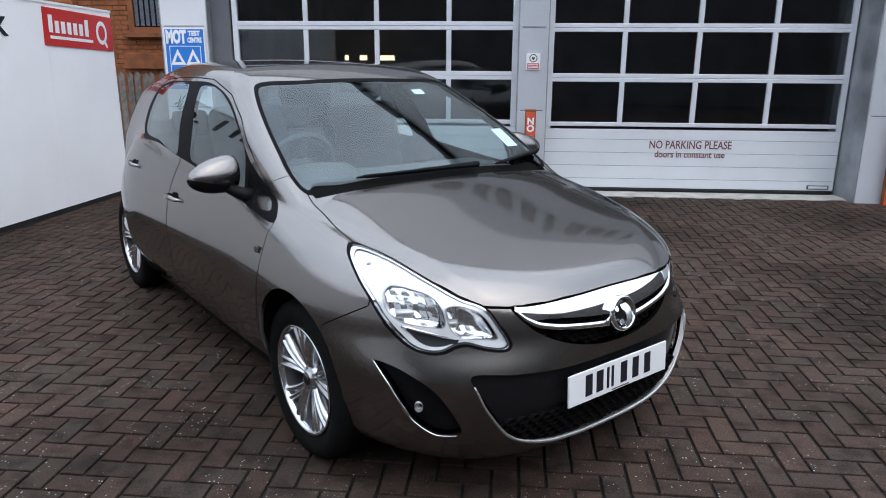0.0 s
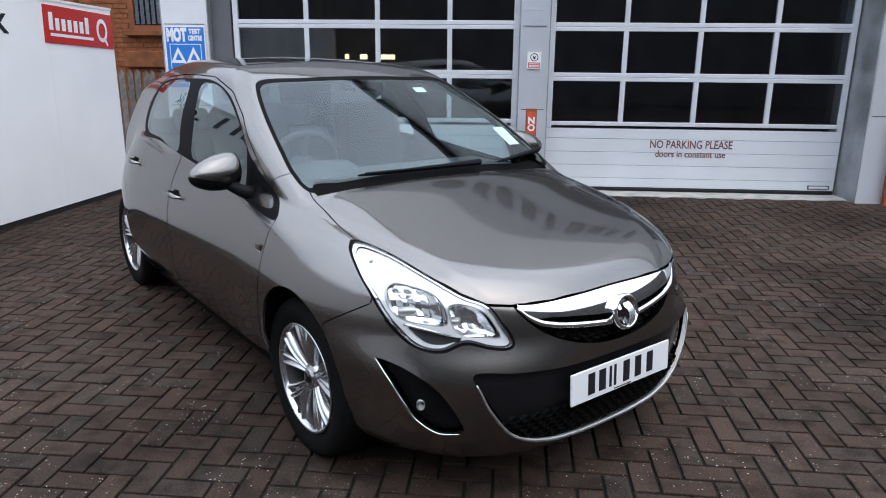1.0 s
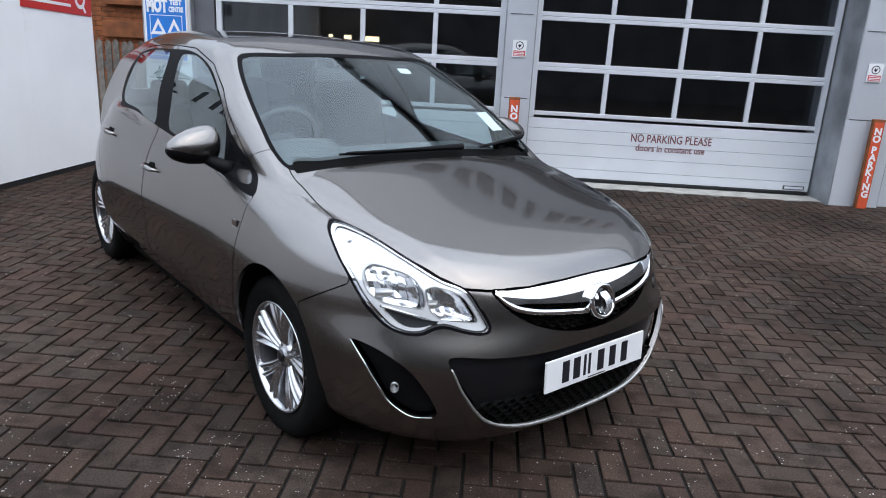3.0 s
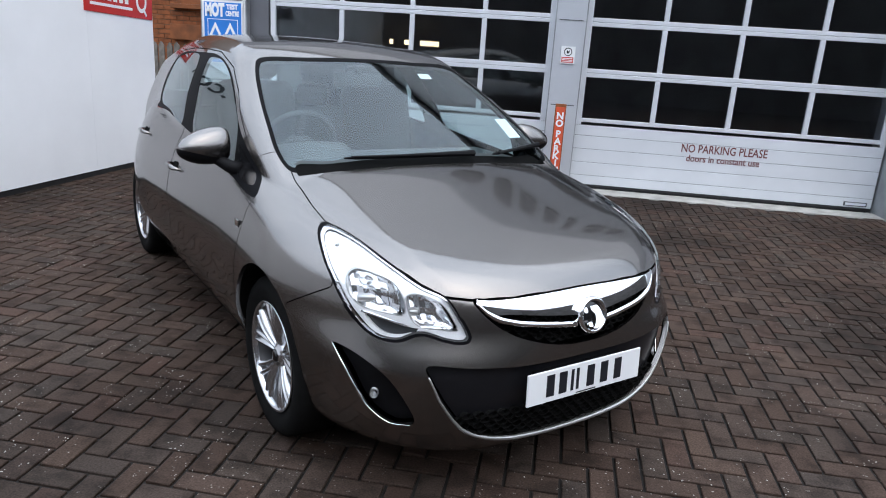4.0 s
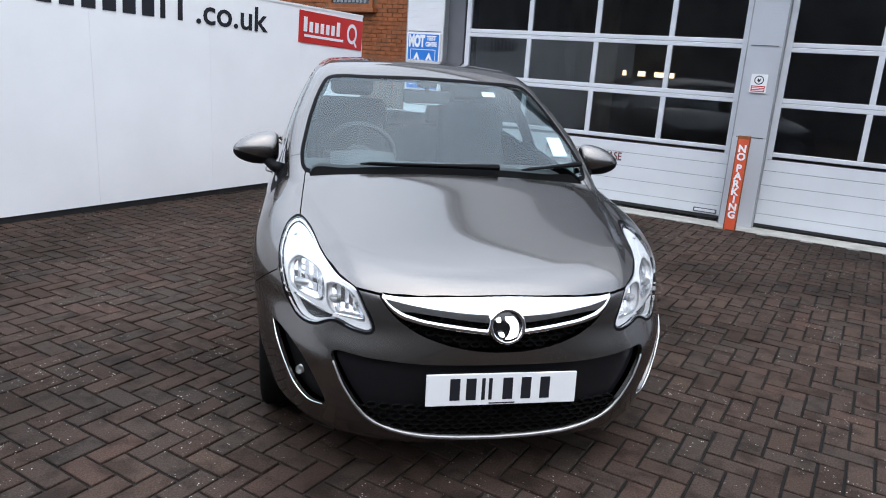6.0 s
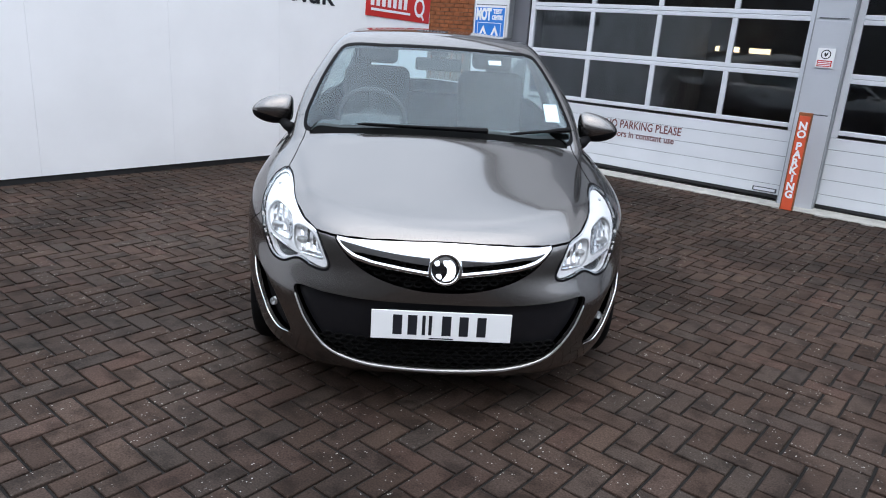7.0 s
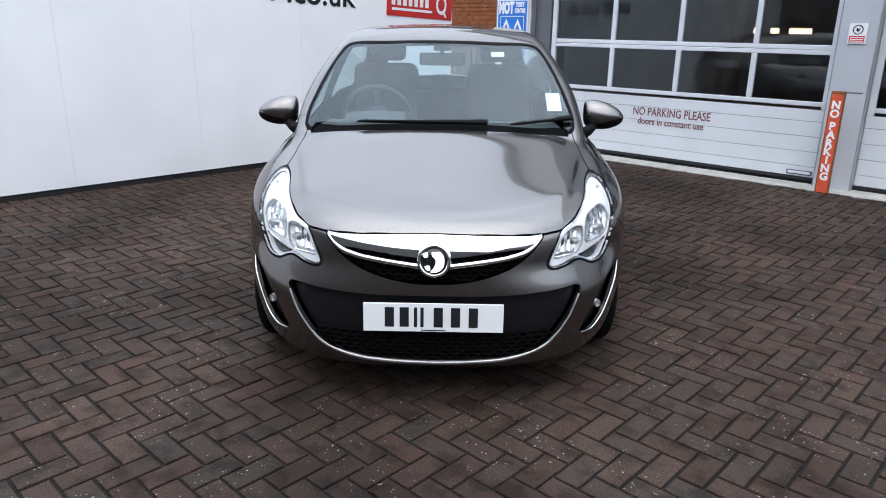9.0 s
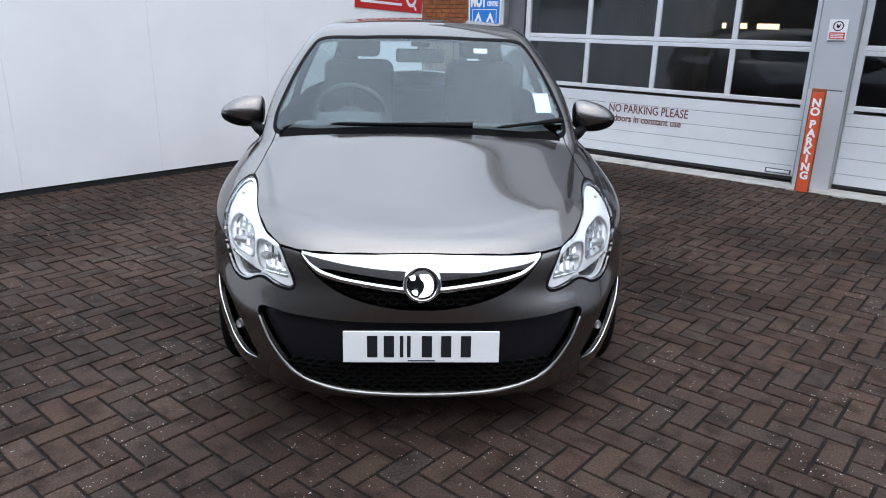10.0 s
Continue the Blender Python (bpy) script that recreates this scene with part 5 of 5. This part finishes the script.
# door mirrors
for s in (1, -1):
    mirror = empty("door_mirror", pose(s * 0.862, 1.410, 1.004, -10))
    mirror.parent = car

    def pod(zlo, zhi, scale):
        bm = bmesh.new()
        n, m = 22, 26
        rows = []
        for i in range(n + 1):
            a = math.pi * i / n
            row = []
            for k in range(m):
                b = 2 * math.pi * k / m
                cx = math.cos(a)
                cr = math.sin(a) ** (0.90 if math.cos(a) > 0 else 0.42)
                x = s * 0.106 * cx * scale
                y = (0.062 * cr * math.sin(b) * (1.0 if math.sin(b) < 0 else 0.62)) * scale
                z = (0.073 * cr * math.cos(b) * (1.0 - 0.24 * cx) - 0.012 * cx) * scale
                row.append(bm.verts.new((x, y, z)))
            rows.append(row)
        for r0, r1 in zip(rows, rows[1:]):
            for k in range(m):
                bm.faces.new((r0[k], r0[(k + 1) % m], r1[(k + 1) % m], r1[k]))
        bmesh.ops.remove_doubles(bm, verts=bm.verts[:], dist=1e-5)
        bmesh.ops.bisect_plane(bm, geom=bm.verts[:] + bm.edges[:] + bm.faces[:], plane_co=(0, 0, zlo), plane_no=(s * 0.25, 0.12, -1), clear_outer=zhi > 0, clear_inner=zhi < 0)
        bmesh.ops.recalc_face_normals(bm, faces=bm.faces[:])
        return bm

    part("mirror_cap", pod(-0.030, 1, 1.0), M_PAINT, mirror, "painted mirror cap", smooth=True)
    part("mirror_base", pod(-0.030, -1, 0.985), M_PLASTIC, mirror, "black lower shell", smooth=True)
    part("mirror_foot", tube_bm([(-s * 0.030, 0.005, -0.036), (-s * 0.060, -0.020, -0.060), (-s * 0.085, -0.050, -0.082), (-s * 0.125, -0.085, -0.100)], [0.022, 0.024, 0.027, 0.032], 12), M_PLASTIC, mirror, "black mirror foot", smooth=True)
    part("mirror_glass", moved(lathe_bm([(0.0, 0.0), (0.056, 0.0)], 30, "y"), pose(0, 0.036, 0.002) @ Matrix.Diagonal((1.45, 1, 1, 1))), M_CHROME, mirror)

# door handles, side badge, wipers
for s in (1, -1):
    for y, z in ((2.12, 0.797), (2.92, 0.868)):
        x = float(meet(np.array([[0.0, y, z]]), np.array([[1.0, 0, 0]]), 1.2)[0])
        handle = part("door_handle", tube_bm([(s * (x - 0.002), y - 0.085, z - 0.004), (s * (x + 0.022), y - 0.06, z), (s * (x + 0.026), y, z + 0.003), (s * (x + 0.024), y + 0.06, z + 0.004), (s * (x - 0.002), y + 0.085, z + 0.003)],
                      [0.008, 0.012, 0.013, 0.012, 0.008], 10, flat=0.7), M_PAINT, car, "painted door handle", smooth=True)
        # near-black disc on the skin stands for the shade in the handle's hollow
        part("handle_recess", moved(lathe_bm([(0.0, 0.0), (0.030, 0.001), (0.036, -0.004)], 24, "x"), pose(s * (x + 0.0015), y - 0.01, z - 0.008, 0, 0, 0 if s > 0 else 180) @ Matrix.Diagonal((1, 1.5, 1, 1))), M_DARK, handle)
    x = float(meet(np.array([[0.0, 1.085, 0.757]]), np.array([[1.0, 0, 0]]), 1.2)[0])
    part("side_badge", box_bm(s * x - 0.002, s * x + 0.004 * s, 1.065, 1.105, 0.745, 0.772, 0.001), M_CHROME, car, "small chrome side badge")
    part("side_badge", box_bm(s * x - 0.002, s * x + 0.003 * s, 1.085, 1.105, 0.722, 0.732), M_CHROME, car)


def screen_point(x, z, out=0.0):
    """A point on the windscreen."""
    p = np.array([[x, 1.95, z]])
    y = 1.95 - meet(p, np.array([[0.0, -1.0, 0]]), 1.4)[0]
    q = np.array([[x, y, z]])
    return tuple((q + out * gradient(q))[0])


for x0, z0, x1, z1 in ((-0.40, 0.990, 0.20, 0.990), (0.34, 0.986, 0.61, 1.012)):
    wiper = empty("wiper")
    wiper.parent = car
    xs, zs = np.linspace(x0, x1, 9), np.linspace(z0, z1, 9)
    part("wiper_blade", tube_bm([screen_point(x, z, 0.012) for x, z in zip(xs, zs)], [0.004] + [0.0085] * 7 + [0.005], 6), M_PLASTIC, wiper, "black wiper blade")
    part("wiper_arm", tube_bm([screen_point(x, z, 0.020) for x, z in zip(xs + 0.03, zs - 0.002)], [0.006] * 4 + [0.008, 0.009, 0.011, 0.013, 0.015], 8), M_PLASTIC, wiper, "black wiper arm")

# papers behind the windscreen
def sticker(name, x0, x1, z0, z1, material, label):
    bm = bmesh.new()
    n = 4
    rows = [[bm.verts.new(screen_point(x0 + (x1 - x0) * i / n, z0 + (z1 - z0) * j / n, -0.006)) for i in range(n + 1)] for j in range(n + 1)]
    for a, b in zip(rows, rows[1:]):
        for i in range(n):
            bm.faces.new((a[i], a[i + 1], b[i + 1], b[i]))
    return part(name, bm, material, car, label)


sticker("tax_disc", 0.535, 0.607, 1.055, 1.130, M_PAPER, "small pale paper disc on the windscreen")
sticker("paper_note", 0.27, 0.34, 1.300, 1.322, M_PAPER, "pale paper note on the windscreen")

# cabin
part("dashboard", moved(box_bm(-0.66, 0.66, 1.16, 1.62, 0.72, 0.945, 0.05, seg=4), pose(0, 0, 0)), M_TRIM, car, "dark grey dashboard", smooth=True)
part("cabin_floor", box_bm(-0.70, 0.70, 1.2, 3.7, 0.30, 0.36), M_DARK, car)
part("bulkhead", box_bm(-0.70, 0.70, 1.12, 1.18, 0.30, 0.92), M_DARK, car)
sw = part("steering_wheel", moved(lathe_bm([(0.185 + 0.014 * math.cos(a), 0.014 * math.sin(a)) for a in np.linspace(0, 2 * math.pi, 11)], 36, "y"), pose(-0.36, 1.66, 0.955, 24)), M_TRIM, car, "dark grey steering wheel", smooth=True)
part("steering_hub", moved(lathe_bm([(0.0, -0.03), (0.06, -0.025), (0.075, 0.0), (0.06, 0.03)], 24, "y"), pose(-0.36, 1.655, 0.95, 24)), M_TRIM, sw, smooth=True)
for a in (0, 180, 270):
    part("steering_spoke", moved(box_bm(0.05, 0.185, -0.012, 0.012, -0.02, 0.02, 0.006), pose(-0.36, 1.66, 0.955, 24) @ pose(0, 0, 0, 0, a, 0)), M_TRIM, sw)
part("instrument_hood", moved(lathe_bm([(0.0, -0.16), (0.11, -0.15), (0.13, 0.0), (0.12, 0.16), (0.0, 0.17)], 24, "x"), pose(-0.36, 1.50, 0.90) @ Matrix.Diagonal((1, 1.2, 0.8, 1))), M_TRIM, car, smooth=True)
for s in (1, -1):
    seat = empty("front_seat", pose(s * 0.36, 2.05, 0.36))
    seat.parent = car
    part("seat_cushion", box_bm(-0.25, 0.25, -0.42, 0.10, 0.05, 0.28, 0.06, seg=4), M_SEAT, seat, smooth=True)
    part("seat_back", moved(box_bm(-0.205, 0.205, -0.07, 0.07, 0.0, 0.66, 0.06, seg=4), pose(0, 0.06, 0.22, -14)), M_SEAT, seat, smooth=True)
    part("headrest", moved(box_bm(-0.125, 0.125, -0.045, 0.045, 0.0, 0.18, 0.04, seg=4), pose(0, 0.215, 0.875, -10)), M_SEAT, seat, smooth=True)
bench = part("rear_bench", moved(box_bm(-0.60, 0.60, -0.07, 0.07, 0.0, 0.52, 0.05, seg=3), pose(0, 3.08, 0.48, -16)), M_SEAT, car, "dark rear bench", smooth=True)
for x in (-0.36, 0.36):
    part("headrest", box_bm(x - 0.11, x + 0.11, 3.16, 3.24, 1.0, 1.14, 0.035, seg=3), M_SEAT, bench, smooth=True)
m = part("rear_view_mirror", moved(box_bm(-0.128, 0.128, -0.015, 0.015, -0.036, 0.036, 0.014, seg=3), pose(0, 1.76, 1.270, 8)), M_TRIM, car, "dark interior mirror", smooth=True)
part("mirror_stem", tube_bm([(0, 1.755, 1.285), (0, 1.745, 1.325)], 0.012, 8), M_TRIM, m)
part("sensor_cover", box_bm(-0.05, 0.05, 1.72, 1.80, 1.318, 1.345, 0.012, seg=2), M_TRIM, m)


# ---- herringbone block paving ----
def paving_mat(name, per_object):
    m = bpy.data.materials.new(name)
    m.use_nodes = True
    n, l = m.node_tree.nodes, m.node_tree.links
    b = n["Principled BSDF"]
    geo = n.new("ShaderNodeNewGeometry")
    src = n.new("ShaderNodeObjectInfo").outputs["Random"] if per_object else geo.outputs["Random Per Island"]
    ramp = n.new("ShaderNodeValToRGB")
    e = ramp.color_ramp.elements
    e[0].position, e[0].color = 0.0, (0.0354, 0.0234, 0.0180, 1)
    e[1].position, e[1].color = 1.0, (0.0558, 0.0375, 0.0285, 1)
    for pos, col in ((0.2, (0.0472, 0.0312, 0.0239, 1)), (0.4, (0.0391, 0.0301, 0.0252, 1)), (0.55, (0.0536, 0.0331, 0.0257, 1)), (0.7, (0.0418, 0.0321, 0.0263, 1)), (0.85, (0.0499, 0.0335, 0.0263, 1))):
        x = e.new(pos)
        x.color = col
    l.new(src, ramp.inputs["Fac"])

    def noise_at(scale, detail, lo, hi, a, c):
        t = n.new("ShaderNodeTexNoise")
        t.inputs["Scale"].default_value, t.inputs["Detail"].default_value = scale, detail
        l.new(geo.outputs["Position"], t.inputs["Vector"])
        r = n.new("ShaderNodeMapRange")
        r.inputs["From Min"].default_value, r.inputs["From Max"].default_value = lo, hi
        r.inputs["To Min"].default_value, r.inputs["To Max"].default_value = a, c
        l.new(t.outputs["Fac"], r.inputs["Value"])
        return r.outputs["Result"], t.outputs["Fac"]

    stain, _ = noise_at(0.75, 4.0, 0.38, 0.56, 0.55, 1.12)
    grain, g = noise_at(140.0, 3.0, 0.3, 0.7, 0.65, 1.4)
    blot, _ = noise_at(9.0, 5.0, 0.36, 0.52, 0.62, 1.10)
    mul = n.new("ShaderNodeMath")
    mul.operation = "MULTIPLY"
    l.new(stain, mul.inputs[0])
    l.new(grain, mul.inputs[1])
    mul2 = n.new("ShaderNodeMath")
    mul2.operation = "MULTIPLY"
    l.new(mul.outputs["Value"], mul2.inputs[0])
    l.new(blot, mul2.inputs[1])
    mix = n.new("ShaderNodeMixRGB")
    mix.blend_type, mix.inputs["Fac"].default_value = "MULTIPLY", 1.0
    l.new(ramp.outputs["Color"], mix.inputs[1])
    l.new(mul2.outputs["Value"], mix.inputs[2])
    vor = n.new("ShaderNodeTexVoronoi")
    vor.inputs["Scale"].default_value = 75.0
    l.new(geo.outputs["Position"], vor.inputs["Vector"])
    dot = n.new("ShaderNodeMapRange")
    dot.inputs["From Min"].default_value, dot.inputs["From Max"].default_value = 0.17, 0.26
    dot.inputs["To Min"].default_value, dot.inputs["To Max"].default_value = 1.0, 0.0
    l.new(vor.outputs["Distance"], dot.inputs["Value"])
    some, _ = noise_at(2.6, 2.0, 0.47, 0.60, 0.0, 1.0)
    rare, _ = noise_at(34.0, 1.0, 0.55, 0.62, 0.0, 1.0)
    k1 = n.new("ShaderNodeMath")
    k1.operation = "MULTIPLY"
    l.new(dot.outputs["Result"], k1.inputs[0])
    l.new(some, k1.inputs[1])
    k2 = n.new("ShaderNodeMath")
    k2.operation = "MULTIPLY"
    l.new(k1.outputs["Value"], k2.inputs[0])
    l.new(rare, k2.inputs[1])
    fleck = n.new("ShaderNodeMixRGB")
    fleck.inputs[2].default_value = (0.42, 0.41, 0.38, 1)
    l.new(k2.outputs["Value"], fleck.inputs["Fac"])
    l.new(mix.outputs["Color"], fleck.inputs[1])
    l.new(fleck.outputs["Color"], b.inputs["Base Color"])
    rough, _ = noise_at(3.0, 3.0, 0.3, 0.7, 0.70, 0.88)
    l.new(rough, b.inputs["Roughness"])
    b.inputs["Specular IOR Level"].default_value = 0.10
    bump = n.new("ShaderNodeBump")
    bump.inputs["Strength"].default_value, bump.inputs["Distance"].default_value = 0.35, 0.002
    l.new(g, bump.inputs["Height"])
    l.new(bump.outputs["Normal"], b.inputs["Normal"])
    return m


M_BLOCK, M_BLOCKS = paving_mat("paving_block", True), paving_mat("paving_blocks", False)
P, JOINT = 0.0990, 0.0060
OX, OY = 0.0176, -0.0313
pavement = empty("pavement", pose(0, 0, 0, 0, 0, -1.5))
tagged(pavement, "brown-grey block paving laid in herringbone with dark joints", "pavement", kind="structure")
near, far = [], []
for i in range(-75, 92):
    for j in range(-45, 88):
        k = (i - j) % 4
        if k == 0:
            c = (OX + i * P, OX + (i + 2) * P, OY + j * P, OY + (j + 1) * P)
        elif k == 3:
            c = (OX + i * P, OX + (i + 1) * P, OY + j * P, OY + (j + 2) * P)
        else:
            continue
        if c[3] > 8.42:
            if c[2] > 8.40 or k == 3:
                continue
        mx, my = (c[0] + c[1]) / 2, (c[2] + c[3]) / 2
        if mx < -4.9 or mx > 8.5 or my < -4.0:
            continue
        c = (c[0] + JOINT, c[1] - JOINT, c[2] + JOINT, c[3] - JOINT)
        (near if 0.2 < mx < 2.85 and 1.85 < my < 4.0 else far).append(c)
v, f = boxes(far, -0.05, 0.0, 0.003, 5, 0.0010)
ob = stuff_mesh("paving_blocks", v, f, M_BLOCKS)
ob.parent = pavement
tagged(ob, "brown-grey concrete paving blocks", kind="stuff")
shared = {}
for c in near:
    w, h = c[1] - c[0], c[3] - c[2]
    key = w > h
    if key not in shared:
        v, f = boxes([(-w / 2, w / 2, -h / 2, h / 2)], -0.05, 0.0, 0.003, 1, 0.0)
        me = bpy.data.meshes.new("paving_block")
        me.from_pydata(v.tolist(), [], f.tolist())
        me.materials.append(M_BLOCK)
        shared[key] = me
    o = new("paving_block", shared[key])
    o.parent = pavement
    o.matrix_basis = pose((c[0] + c[1]) / 2, (c[2] + c[3]) / 2, random.gauss(0, 0.0009), random.gauss(0, 0.25), random.gauss(0, 0.25), random.gauss(0, 0.25))
